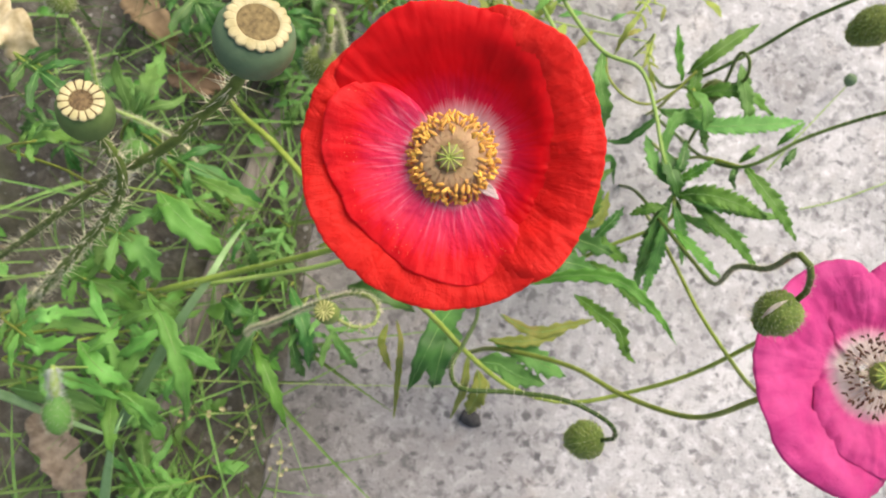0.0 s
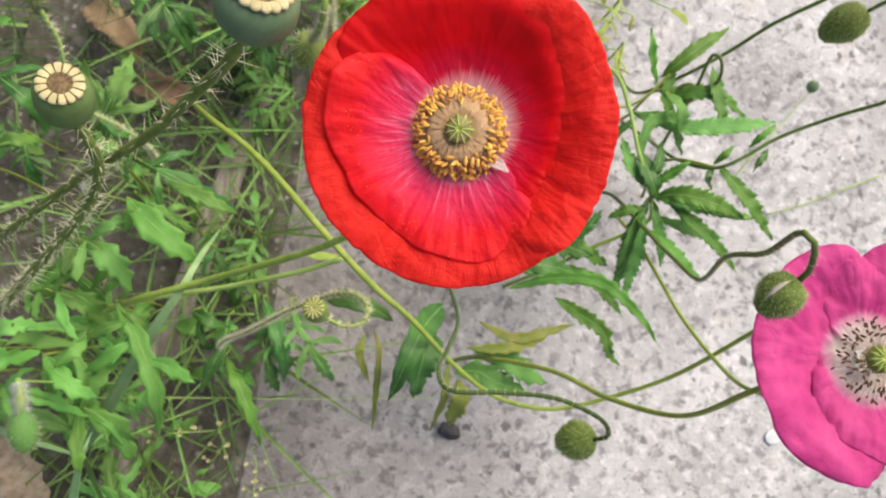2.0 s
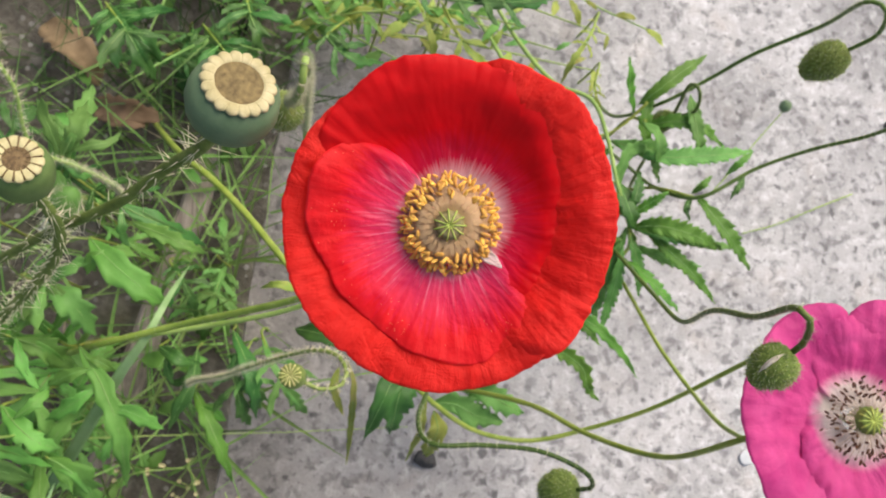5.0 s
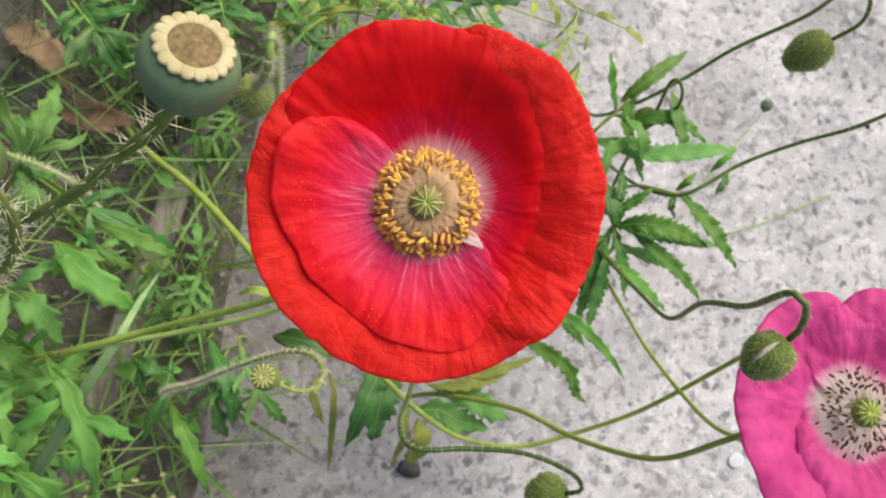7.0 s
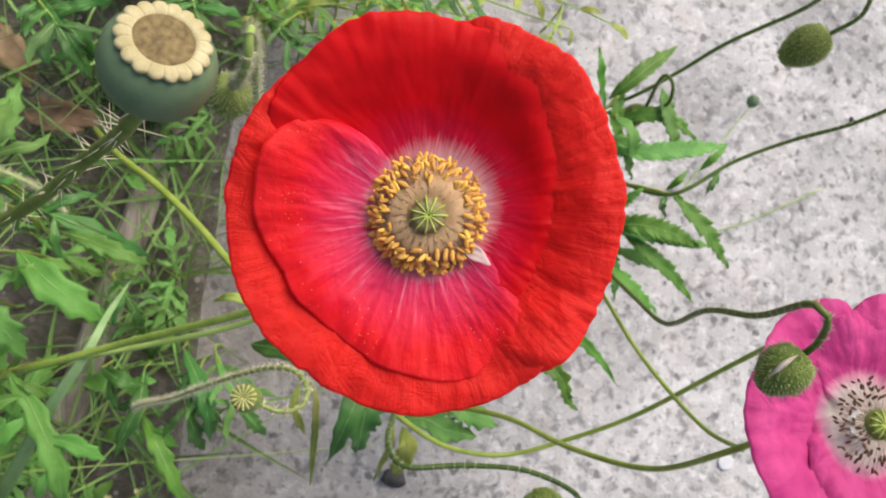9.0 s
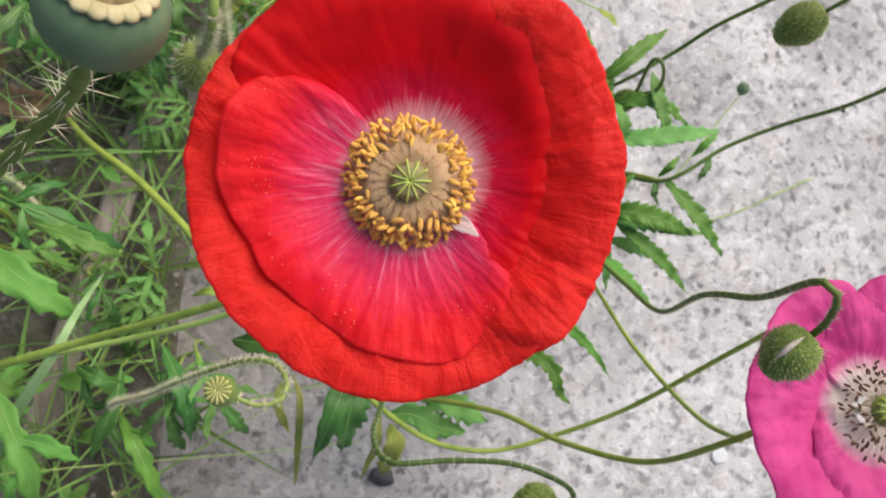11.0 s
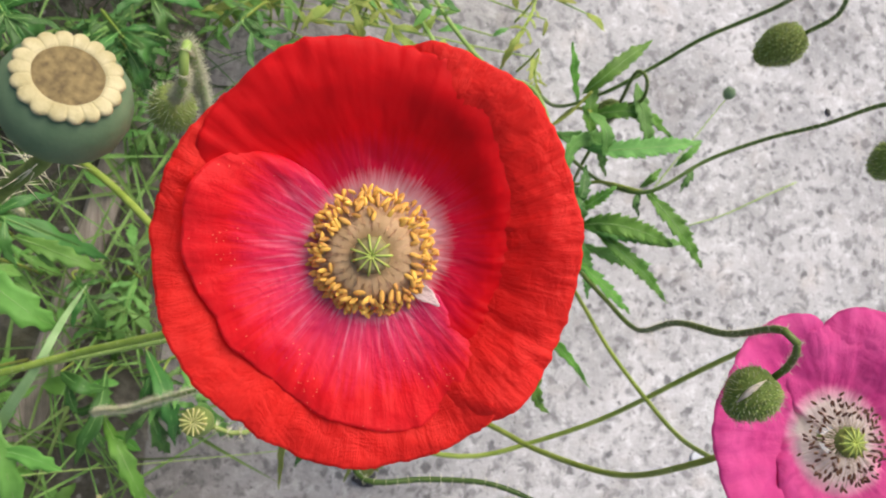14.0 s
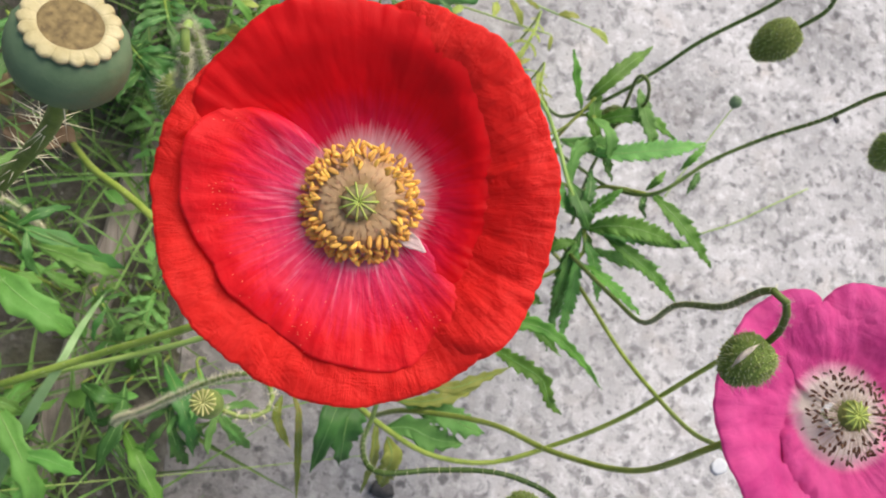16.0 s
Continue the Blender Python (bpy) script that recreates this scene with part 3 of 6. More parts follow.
def filament_tuft(parent, m, count, r_in, r_out, z_base, z_top, mat, seed):
    """The dense brush of inner filaments round the capsule."""
    rng = random.Random(seed)
    bm = bmesh.new()
    core = [(0.0038, z_top - 0.0011), (0.006, z_top - 0.0003), (0.0085, z_top - 0.0007), (0.0108, z_top - 0.0028), (0.0112, z_top - 0.0075), (0.006, z_base)]
    rings = [[bm.verts.new((q * math.cos(a * 0.13090), q * math.sin(a * 0.13090), z + 0.0006 * (a % 2))) for a in range(48)] for q, z in core]
    for r0, r1 in zip(rings, rings[1:]):
        for a in range(48):
            bm.faces.new((r0[a], r0[(a + 1) % 48], r1[(a + 1) % 48], r1[a]))
    for k in range(count):
        an = k * 2.399963
        r = r_in + (r_out - r_in) * rng.random() ** 0.8
        d = Vector((math.cos(an), math.sin(an), 0))
        a = d * 0.0042 + Vector((0, 0, z_top - 0.0025))
        c = d * r + Vector((0, 0, z_top - 0.003 * ((r - r_in) / (r_out - r_in)) ** 2 + rng.uniform(-0.0003, 0.00012)))
        tube(bm, spline([a, (a + c) / 2 + Vector((0, 0, 0.0008)), c], 5), lambda s: 0.00013, 4)
    return tagged(part("filament_brush", bm, mat, parent, "dense tan brush of filaments", m), kind="stuff")


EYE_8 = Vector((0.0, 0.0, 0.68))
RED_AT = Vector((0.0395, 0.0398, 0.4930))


def build_red_poppy():
    foot = Vector((-0.1761, 0.0017, 0.0400))
    foot.z = -0.02
    plant = thing("red_poppy", foot, "wide open scarlet poppy with a white-eyed centre and ochre stamens", "poppy")
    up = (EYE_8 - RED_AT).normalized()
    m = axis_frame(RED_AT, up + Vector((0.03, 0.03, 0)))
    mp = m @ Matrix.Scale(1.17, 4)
    part("petal", petal_mesh(92, 338, [0.0394, 0.0400, 0.0402, 0.0402, 0.0402, 0.0402, 0.0404, 0.0404, 0.038], -0.0146, 0.0150, 1.6, 0.0030, 0.0015, 1, 0.0, 240, 56, crease=1.2, pleat=0.45), RED_OUTER, plant, "broad crumpled outer petal", mp)
    part("petal", petal_mesh(-72, 100, [0.0395, 0.0402, 0.0396, 0.0402, 0.0422, 0.0414, 0.036], -0.0143, 0.0162, 1.7, 0.0050, 0.0015, 2, 0.0, 190, 56, crease=1.2, pleat=0.45, taper=14), RED_OUTER, plant, "broad crumpled outer petal", mp)
    part("petal", petal_mesh(-50, 164, [0.0295, 0.0280, 0.0288, 0.0330, 0.0378, 0.0390, 0.0404, 0.0392, 0.0345], -0.0129, 0.0172, 1.9, 0.0052, 0.0008, 3, -0.0010, 200, 48, crease=0.7, taper=30, pleat=0.15), RED, plant, "deep red cupped inner petal", mp)
    part("petal", petal_mesh(126, 335, [0.033, 0.0354, 0.0346, 0.0312, 0.0304, 0.0320, 0.0345, 0.0308, 0.024], -0.0119, 0.0153, 1.6, 0.0020, 0.0015, 4, -0.0016, 200, 48, crease=0.9, edge=0.6, pleat=0.15), RED_INNER, plant, "crimson inner petal blushing pink towards its base", mp)
    part("petal", petal_mesh(313, 332, [0.0122, 0.0140, 0.0166, 0.0146, 0.0120], -0.0108, 0.0150, 1.35, 0.0, 0.0004, 5, 0.0, 16, 12), RED_WHITE, plant, "small white petal tongue by the stamens", mp)
    cap = part("capsule", lathe([(0.001, -0.0255), (0.0032, -0.02), (0.0042, -0.009), (0.004, -0.003), (0.0035, -0.0006), (0.0005, -0.0002)], 24), CAPSULE, plant, "green ribbed seed capsule", m @ Matrix.Translation((0, 0, -0.0016)))
    stigma(cap, m @ Matrix.Translation((0, 0, -0.0016)), 11, 0.0046, OLIVE, RAY_GREEN, 0.12)
    filament_tuft(plant, m, 1300, 0.006, 0.0125, -0.0245, -0.0032, FILAMENT, 7)
    stamens(plant, m, 250, 0.0094, 0.0147, -0.0245, -0.0032, FILAMENT, ANTHER, 0.0015, 11, 0.38, 0.0013)
    # the stalk bends up into the flower from behind
    base = m @ Vector((0, 0, -0.0255))
    pts = [foot, *[(-0.1366, 0.0024, 0.1600), (-0.0670, 0.0174, 0.2200), (-0.0001, 0.0293, 0.3000), (0.0359, 0.0408, 0.3800)], m @ Vector((-0.004, -0.004, -0.042)), base]
    part("stem", stem_mesh(pts, 0.0024, 0.0017, 60), STEM, plant)
    part("hair", hairs_mesh(pts, 0.002, 500, 0.0035, random.Random(5)), HAIR, plant, "fine bristly hairs")


build_red_poppy()


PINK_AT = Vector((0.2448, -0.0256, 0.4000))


def build_pink_poppy():
    foot = Vector((0.1118, -0.0361, 0.0000))
    plant = thing("pink_poppy", foot, "open magenta-pink poppy with a white eye and dark stamens", "poppy")
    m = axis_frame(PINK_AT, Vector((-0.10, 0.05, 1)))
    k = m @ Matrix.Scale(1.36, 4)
    part("petal", petal_mesh(75, 290, [0.034, 0.041, 0.0425, 0.042, 0.043, 0.042, 0.037], -0.012, 0.012, 1.5, 0.004, 0.0034, 21, 0.0, 110, 36, pleat=0.8, crease=1.6, wave=21), PINK, plant, "broad wavy outer petal", k)
    part("petal", petal_mesh(-80, 105, [0.036, 0.042, 0.043, 0.043, 0.042, 0.036], -0.0118, 0.012, 1.5, 0.004, 0.0034, 22, 0.0, 110, 36, pleat=0.8, crease=1.6, wave=21), PINK, plant, "broad wavy outer petal", k)
    part("petal", petal_mesh(165, 330, [0.017, 0.022, 0.026, 0.030, 0.034, 0.034, 0.03], -0.0105, 0.0135, 1.4, 0.003, 0.003, 23, 0.0, 100, 36, pleat=0.6, crease=1.3, wave=21), PINK, plant, "", k)
    part("petal", petal_mesh(-20, 140, [0.03, 0.034, 0.035, 0.034, 0.034, 0.028], -0.011, 0.012, 1.4, 0.003, 0.003, 24, 0.0, 100, 36, pleat=0.6, crease=1.3, wave=21), PINK, plant, "", k)
    cap = part("capsule", lathe([(0.001, -0.013), (0.0045, -0.011), (0.0062, -0.006), (0.006, -0.002), (0.005, 0), (0.0005, 0.0003)], 24), CAPSULE, plant, "green ribbed seed capsule", m)
    stigma(cap, m, 12, 0.0062, CAPSULE, RAY_GREEN, 0.15)
    stamens(plant, m, 130, 0.008, 0.0185, -0.013, -0.001, FILAMENT_PALE, ANTHER_DARK, 0.0014, 12, 0.4, 0.0022)
    base = m @ Vector((0, 0, -0.0155))
    pts = [foot, *[(0.1252, -0.0302, 0.0800), (0.1702, -0.0390, 0.1400), (0.2004, -0.0567, 0.1800), (0.2261, -0.0637, 0.2400), (0.2285, -0.0440, 0.3200)], m @ Vector((0, 0, -0.05)), base]
    part("stem", stem_mesh(pts, 0.0021, 0.0016, 70), STEM, plant)
    part("hair", hairs_mesh(pts, 0.0018, 350, 0.003, random.Random(6)), HAIR, plant, "fine bristly hairs")


build_pink_poppy()


# ---- buds and pods ----
def bud_parts(plant, at, tip_dir, length, width, seed, hair=0.0034, warts=420, slit=False, skin=None):
    """A nodding bud: ovoid, finely warted and bristly. tip_dir points from the stalk to the tip."""
    m = axis_frame(at, tip_dir)
    prof = []
    for i in range(15):
        s = i / 14
        r = width / 2 * max(0.06, math.sin(math.pi * (0.06 + 0.9 * s) ** 0.86)) ** 0.72
        prof.append((r, (s - 0.5) * length))
    seam = lambda a, z: 1 - 0.035 * math.exp(-((math.sin(a / 2 + seed)) / 0.08) ** 2)
    bm = lathe(prof, 32, seam)
    b = part("bud", bm, skin or BUD, plant, "plump green flower bud", m)
    rng = random.Random(seed)
    bw, bh = bmesh.new(), bmesh.new()
    for k in range(warts):
        s = (k + 0.5) / warts
        s = 0.04 + 0.92 * s
        an = k * 2.399963 + rng.uniform(-0.12, 0.12)
        r = width / 2 * max(0.06, math.sin(math.pi * (0.06 + 0.9 * s) ** 0.86)) ** 0.72
        p = Vector((r * math.cos(an), r * math.sin(an), (s - 0.5) * length))
        d = Vector((math.cos(an), math.sin(an), (s - 0.5) * 1.4)).normalized()
        spike(bw, p - d * 0.0002, d + Vector((rng.uniform(-0.3, 0.3), rng.uniform(-0.3, 0.3), rng.uniform(-0.3, 0.3))), width * rng.uniform(0.05, 0.1), width * rng.uniform(0.02, 0.042))
        if rng.random() < 0.8:
            spike(bh, p, d + Vector((rng.uniform(-0.4, 0.4), rng.uniform(-0.4, 0.4), rng.uniform(-0.2, 0.5))), hair * rng.uniform(0.5, 1.1), 0.00013)
    part("wart", bw, WART, b, "", m)
    part("hair", bh, HAIR, b, "", m)
    if slit:
        c = bmesh.new()
        f = m.to_3x3().inverted() @ Vector((-0.45, 0.45, 1))
        fa = math.atan2(f.y, f.x)
        path = []
        for k in range(10):
            q = 0.1 + 0.62 * k / 9
            r = width / 2 * math.sin(math.pi * (0.06 + 0.9 * q) ** 0.86) ** 0.72
            path.append(Vector((r * math.cos(fa), r * math.sin(fa), (q - 0.5) * length)))
        tube(c, path, lambda s: 0.0011 * math.sin(math.pi * min(max(s, 0.03), 0.97)), 8)
        part("slit", c, FILAMENT_PALE, b, "pale slit where the bud is splitting", m)
    return b


def nodding_bud(stalk, at, tip_dir, length, width, seed, label, r=0.0014, hair_n=420, hair_l=0.0019, slit=False, mat=None, skin=None):
    foot = Vector(stalk[0])
    plant = thing("poppy_bud", foot, label, "flower bud", "nodding poppy buds")
    d = Vector(tip_dir).normalized()
    pts = list(stalk) + [tuple(Vector(at) - d * length * 0.47)]
    part("stem", stem_mesh(pts, r * 1.15, r * 0.9, 80), mat or STEM_DARK, plant)
    part("hair", hairs_mesh(pts, r, hair_n * 2, hair_l, random.Random(seed), 0.00007, 0.3, 0.62), HAIR, plant, "fine pale hairs")
    bud_parts(plant, at, d, length, width, seed, slit=slit, skin=skin)
    return plant


def toward(a, b):
    return (Vector(b) - Vector(a)).normalized()


# bud that hangs in front of the pink flower
nodding_bud([(0.2534, 0.1306, 0.0000), (0.2293, 0.1034, 0.1155), (0.2346, 0.0700, 0.1636), (0.2322, 0.0388, 0.2214), (0.2258, 0.0203, 0.2695), (0.1970, 0.0233, 0.3561), (0.1876, 0.0187, 0.4050), (0.1747, 0.0205, 0.4500), (0.1775, 0.0153, 0.4550), (0.1846, 0.0074, 0.4400)],
            (0.1777, -0.0017, 0.4300), toward((0.1849, 0.0054, 0.4350), (0.1719, -0.0074, 0.4250)), 0.0195, 0.0172, 31, "hooked dark green poppy bud splitting to show a pale slit", slit=True)
# bud on the long arching stem
nodding_bud([(0.2808, 0.2487, 0.0000), (0.2677, 0.2055, 0.0800), (0.2691, 0.1913, 0.1600), (0.2950, 0.2029, 0.1900), (0.3075, 0.2086, 0.2300), (0.3210, 0.2078, 0.2850), (0.3047, 0.1970, 0.3400), (0.3100, 0.1889, 0.3500), (0.3214, 0.1840, 0.3300)],
            (0.3085, 0.1773, 0.3000), toward((0.3180, 0.1817, 0.3120), (0.2979, 0.1718, 0.2900)), 0.029, 0.0222, 32, "bristly green poppy bud hanging from a long arching stem")
# bud further along the slab
nodding_bud([(0.2849, 0.2036, 0.0000), (0.2762, 0.1634, 0.0800), (0.2758, 0.1297, 0.1400), (0.2906, 0.1153, 0.1800), (0.3250, 0.1341, 0.2000), (0.3492, 0.1423, 0.2300), (0.3602, 0.1418, 0.2700), (0.3550, 0.1392, 0.3200), (0.3573, 0.1332, 0.3400), (0.3670, 0.1237, 0.3300)],
            (0.3783, 0.1127, 0.3000), toward((0.3745, 0.1148, 0.3150), (0.3740, 0.1089, 0.2900)), 0.028, 0.0225, 33, "bristly green poppy bud hanging from a thin wavy stem")
# low bud with the S-shaped stalk
nodding_bud([(0.1123, 0.0352, 0.0000), (0.1012, -0.0004, 0.1200), (0.0790, -0.0230, 0.2200), (0.0672, -0.0362, 0.2600), (0.0705, -0.0468, 0.2850), (0.0990, -0.0475, 0.2900), (0.1270, -0.0500, 0.3000), (0.1490, -0.0600, 0.3050), (0.1572, -0.0700, 0.2950)],
            (0.1446, -0.0748, 0.2750), toward((0.1560, -0.0735, 0.2850), (0.1340, -0.0765, 0.2650)), 0.0235, 0.0215, 34, "round hairy poppy bud on a snaking stem near the slab", hair_n=700, mat=STEM_DEEP)
# hairy hooked bud beside the red petals
nodding_bud([(-0.0012, 0.1139, 0.0000), (-0.0001, 0.1204, 0.2000), (-0.0001, 0.1112, 0.3600), (-0.0003, 0.1026, 0.4300), (-0.0010, 0.1004, 0.4500), (-0.0016, 0.0954, 0.4560), (-0.0022, 0.0916, 0.4480), (-0.0044, 0.0928, 0.4300)],
            (-0.0087, 0.0967, 0.4000), toward((-0.0070, 0.0999, 0.4100), (-0.0103, 0.0928, 0.3900)), 0.0175, 0.0145, 35, "pale young poppy bud on a shaggy white-haired stalk", r=0.0014, hair_n=1700, hair_l=0.003, mat=STEM_PALE, skin=CAPSULE)
# bud tucked in the leaves of the slab-side plant
nodding_bud([(0.3037, 0.1289, 0.0000), (0.2873, 0.1547, 0.0800), (0.2857, 0.1841, 0.1500), (0.2802, 0.1974, 0.1900), (0.2856, 0.1916, 0.1950), (0.2896, 0.1817, 0.1800)],
            (0.2773, 0.1813, 0.1500), toward((0.2855, 0.1824, 0.1700), (0.2644, 0.1764, 0.1400)), 0.022, 0.016, 36, "dark green poppy bud tucked among narrow leaves", hair_n=150)


def crown_rim(r, rays, scallop, inner=0.54, groove=0.085):
    """A continuous lobed ring with a shallow groove between the lobes, sloping down outwards."""
    bm = bmesh.new()
    prof = ((0.54, 0.02), (0.58, 0.05), (0.66, 0.064), (0.8, 0.066), (0.92, 0.05), (0.98, 0.015), (1.0, -0.04), (0.93, -0.1), (0.7, -0.12))
    steps = rays * 16
    rings = []
    for q, z in prof:
        q = inner + (q - 0.54) * (1 - inner) / 0.46
        ring = []
        for k in range(steps):
            an = 6.2832 * k / steps
            f = (an * rays / 6.2832 + 0.5) % 1.0
            lobe = min(1.0, (0.5 - abs(f - 0.5)) / (0.17 - 0.06 * q)) ** 0.6
            out = max(0.0, (q - 0.6) / 0.4)
            tip = 1 - abs(2 * f - 1) ** 2.0
            rr = r * q * (1 + scallop * 0.8 * out * (tip - 0.62 + 0.3 * noise.noise(Vector((int(an * rays / 6.2832 + 0.5) * 1.7, 3.0, rays))))) * (1 + 0.03 * noise.noise(Vector((math.cos(an) * 2, math.sin(an) * 2, rays))))
            zz = r * (z - groove * (1 - lobe) * min(1.0, q * 1.2))
            ring.append(bm.verts.new((rr * math.cos(an + 0.02 * math.sin(an * 3)), rr * math.sin(an + 0.02 * math.sin(an * 3)), zz)))
        rings.append(ring)
    for r0, r1 in zip(rings, rings[1:]):
        for k in range(steps):
            bm.faces.new((r0[k], r1[k], r1[(k + 1) % steps], r0[(k + 1) % steps]))
    bmesh.ops.recalc_face_normals(bm, faces=bm.faces)
    return bm


def seed_pod(foot_pts, top, bottom, r_disc, r_body, rays, label, cream, brown, skin, stem_r, hair_n, hair_l, seed, scallop=0.14, stem_mat=None, ray_mat=None, spokes=False, bristle=0.00024):
    plant = thing("poppy_seed_pod", Vector(foot_pts[0]), label, "seed pod", "poppy seed pods")
    up = Vector(top) - Vector(bottom)
    length = up.length
    m = axis_frame(top, up)
    prof = [(r_disc * 0.25, -length * 1.02), (r_disc * 0.32, -length * 0.97), (r_body * 0.72, -length * 0.8), (r_body * 0.95, -length * 0.6), (r_body, -length * 0.42), (r_body * 0.95, -length * 0.22), (r_body * 0.78, -length * 0.08), (r_disc * 0.6, -length * 0.02), (r_disc * 0.4, 0)]
    body = part("pod", lathe(prof, 36, lambda a, z: 1 + 0.008 * math.cos(a * rays)), skin, plant, "smooth rounded seed pod", m)
    wide = 1.3 if spokes else 1.0
    cap = lathe([(r_disc * 0.4, -r_disc * 0.16), (r_disc * 0.7 * wide, -r_disc * 0.12), (r_disc * (0.91 if spokes else 0.86), r_disc * 0.005), (r_disc * 0.6, r_disc * 0.035), (r_disc * 0.4, r_disc * 0.035), (r_disc * 0.05, r_disc * 0.07)], rays * 4)
    c = part("crown", cap, brown, body, "flat brown crown centre", m)
    if not spokes:
        part("crown_rim", crown_rim(r_disc, rays, scallop, 0.5 if ray_mat else 0.64, 0.06 if ray_mat else 0.022), cream, body, "scalloped cream crown rim", m)
    for k in range(rays if ray_mat else 0):
        an = 6.2832 * (k + 0.5) / rays
        d = Vector((math.cos(an), math.sin(an), 0))
        path = [d * (r_disc * q) + Vector((0, 0, r_disc * 0.05)) for q in ((0.06, 0.4, 0.7, 0.97) if spokes else (0.36, 0.55, 0.75, 0.95))]
        part("crown_ray", tube(bmesh.new(), path, lambda q: r_disc * (0.02 + (0.05 if spokes else 0.028) * q), 6), ray_mat, body, "", m)
    pts = list(foot_pts) + [tuple(m @ Vector((0, 0, -length)))]
    part("stem", stem_mesh(pts, stem_r * 1.2, stem_r, 70, 10, 0.05), stem_mat or STEM_DARK, plant)
    if hair_n:
        part("hair", hairs_mesh(pts, stem_r, hair_n, hair_l, random.Random(seed), bristle, 0.5, 0.1), BRISTLE, plant, "long pale bristles")
    return plant


seed_pod([(-0.3379, 0.0151, 0.0000), (-0.1940, 0.0381, 0.2200), (-0.1122, 0.0526, 0.3400), (-0.0698, 0.0576, 0.4000), (-0.0440, 0.0640, 0.4420), (-0.0320, 0.0635, 0.4680)],
         (-0.0166, 0.0692, 0.5150), (-0.0216, 0.0642, 0.4960), 0.0090, 0.0117, 18, "large grey-green poppy seed pod with a cream scalloped crown", CREAM, BROWN, POD, 0.0021, 260, 0.0085, 41, 0.11, stem_mat=STEM_OLIVE, bristle=0.00022)
seed_pod([(-0.3357, -0.0585, 0.0000), (-0.2178, -0.0158, 0.1800), (-0.1527, 0.0124, 0.2800), (-0.1106, 0.0361, 0.3400), (-0.0963, 0.0485, 0.3700), (-0.0959, 0.0574, 0.3900)],
         (-0.0940, 0.0668, 0.4300), (-0.0985, 0.0626, 0.4040), 0.0083, 0.0108, 14, "ripe poppy seed pod with cream crown on a bristly stem", CREAM, BROWN, POD_GREEN, 0.0024, 800, 0.0085, 42, 0.1, stem_mat=STEM_OLIVE, ray_mat=BROWN, bristle=0.00025)
seed_pod([(-0.0982, -0.0361, 0.0000), (-0.0747, -0.0217, 0.1200), (-0.0481, -0.0146, 0.2000), (-0.0193, -0.0042, 0.2700), (0.0050, 0.0027, 0.3100), (0.0170, 0.0011, 0.3250), (0.0216, -0.0064, 0.3350), (0.0184, -0.0132, 0.3380), (0.0087, -0.0141, 0.3400)],
         (-0.0040, -0.0070, 0.3600), (-0.0010, -0.0090, 0.3420), 0.0052, 0.0057, 14, "small round yellow-green seed pod seen end on", RAY_YELLOW, POD_DARK, CAPSULE, 0.0010, 4500, 0.0036, 43, 0.06, STEM_PALE, RAY_YELLOW, True, 0.00008)
seed_pod([(0.4025, 0.1544, 0.0000), (0.4299, 0.1880, 0.0100), (0.4609, 0.2231, 0.0150)],
         (0.4748, 0.2471, 0.0300), (0.4733, 0.2389, 0.0220), 0.0045, 0.006, 9, "tiny blue-green seed pod on a thread-thin stem", POD, POD, POD, 0.0006, 0, 0, 44, 0.06, STEM_PALE)


# ---- loose stems ----
def loose_stem(name, pts, r0, r1, mat, label, hair_n=0, hair_l=0.003):
    p = thing(name, Vector(pts[0]), label, "poppy")
    part("stem", stem_mesh(pts, r0, r1, 60), mat, p)
    if hair_n:
        part("hair", hairs_mesh(pts, max(r0, r1) * 0.9, hair_n, hair_l, random.Random(hair_n), 0.0001), BRISTLE if hair_n > 900 else HAIR, p, "fine pale hairs")
    return p


loose_stem("trailing_poppy", [(-0.1328, 0.2004, 0.0000), (-0.0885, 0.1411, 0.1400), (-0.0597, 0.1134, 0.1800), (-0.0333, 0.0842, 0.2100), (-0.0050, 0.0488, 0.2350), (0.0290, 0.0157, 0.2200), (0.0602, -0.0056, 0.1800), (0.0965, -0.0367, 0.1400), (0.1355, -0.0611, 0.1100), (0.1821, -0.0705, 0.1000), (0.2249, -0.0591, 0.1200), (0.2610, -0.0399, 0.1600), (0.2838, -0.0059, 0.2400), (0.2846, 0.0126, 0.3000)], 0.0024, 0.0016, STEM, "long yellow-green poppy stem running under the flowers", 200, 0.0025)
loose_stem("trailing_poppy", [(-0.2258, -0.0248, 0.0000), (-0.1545, -0.0030, 0.1400), (-0.1178, 0.0073, 0.1600), (-0.0710, 0.0150, 0.1700), (-0.0228, 0.0231, 0.2000), (0.0095, 0.0315, 0.2200)], 0.0022, 0.0016, STEM_PALE, "pale poppy stem lying low over the weeds", 120, 0.002)
loose_stem("trailing_poppy", [(0.2753, 0.1094, 0.0000), (0.2575, 0.0745, 0.0900), (0.2620, 0.0429, 0.1200), (0.2687, 0.0060, 0.1500), (0.2718, -0.0243, 0.1900), (0.2592, -0.0422, 0.2500), (0.2481, -0.0472, 0.3000)], 0.0017, 0.0014, STEM, "thin green poppy stem bending towards the pink flower", 120, 0.002)
loose_stem("trailing_poppy", [(0.1604, 0.3249, 0.0000), (0.1568, 0.2659, 0.0800), (0.1636, 0.2311, 0.1100), (0.1766, 0.2021, 0.1300)], 0.0019, 0.0017, STEM_PALE, "pale stem behind the red flower")
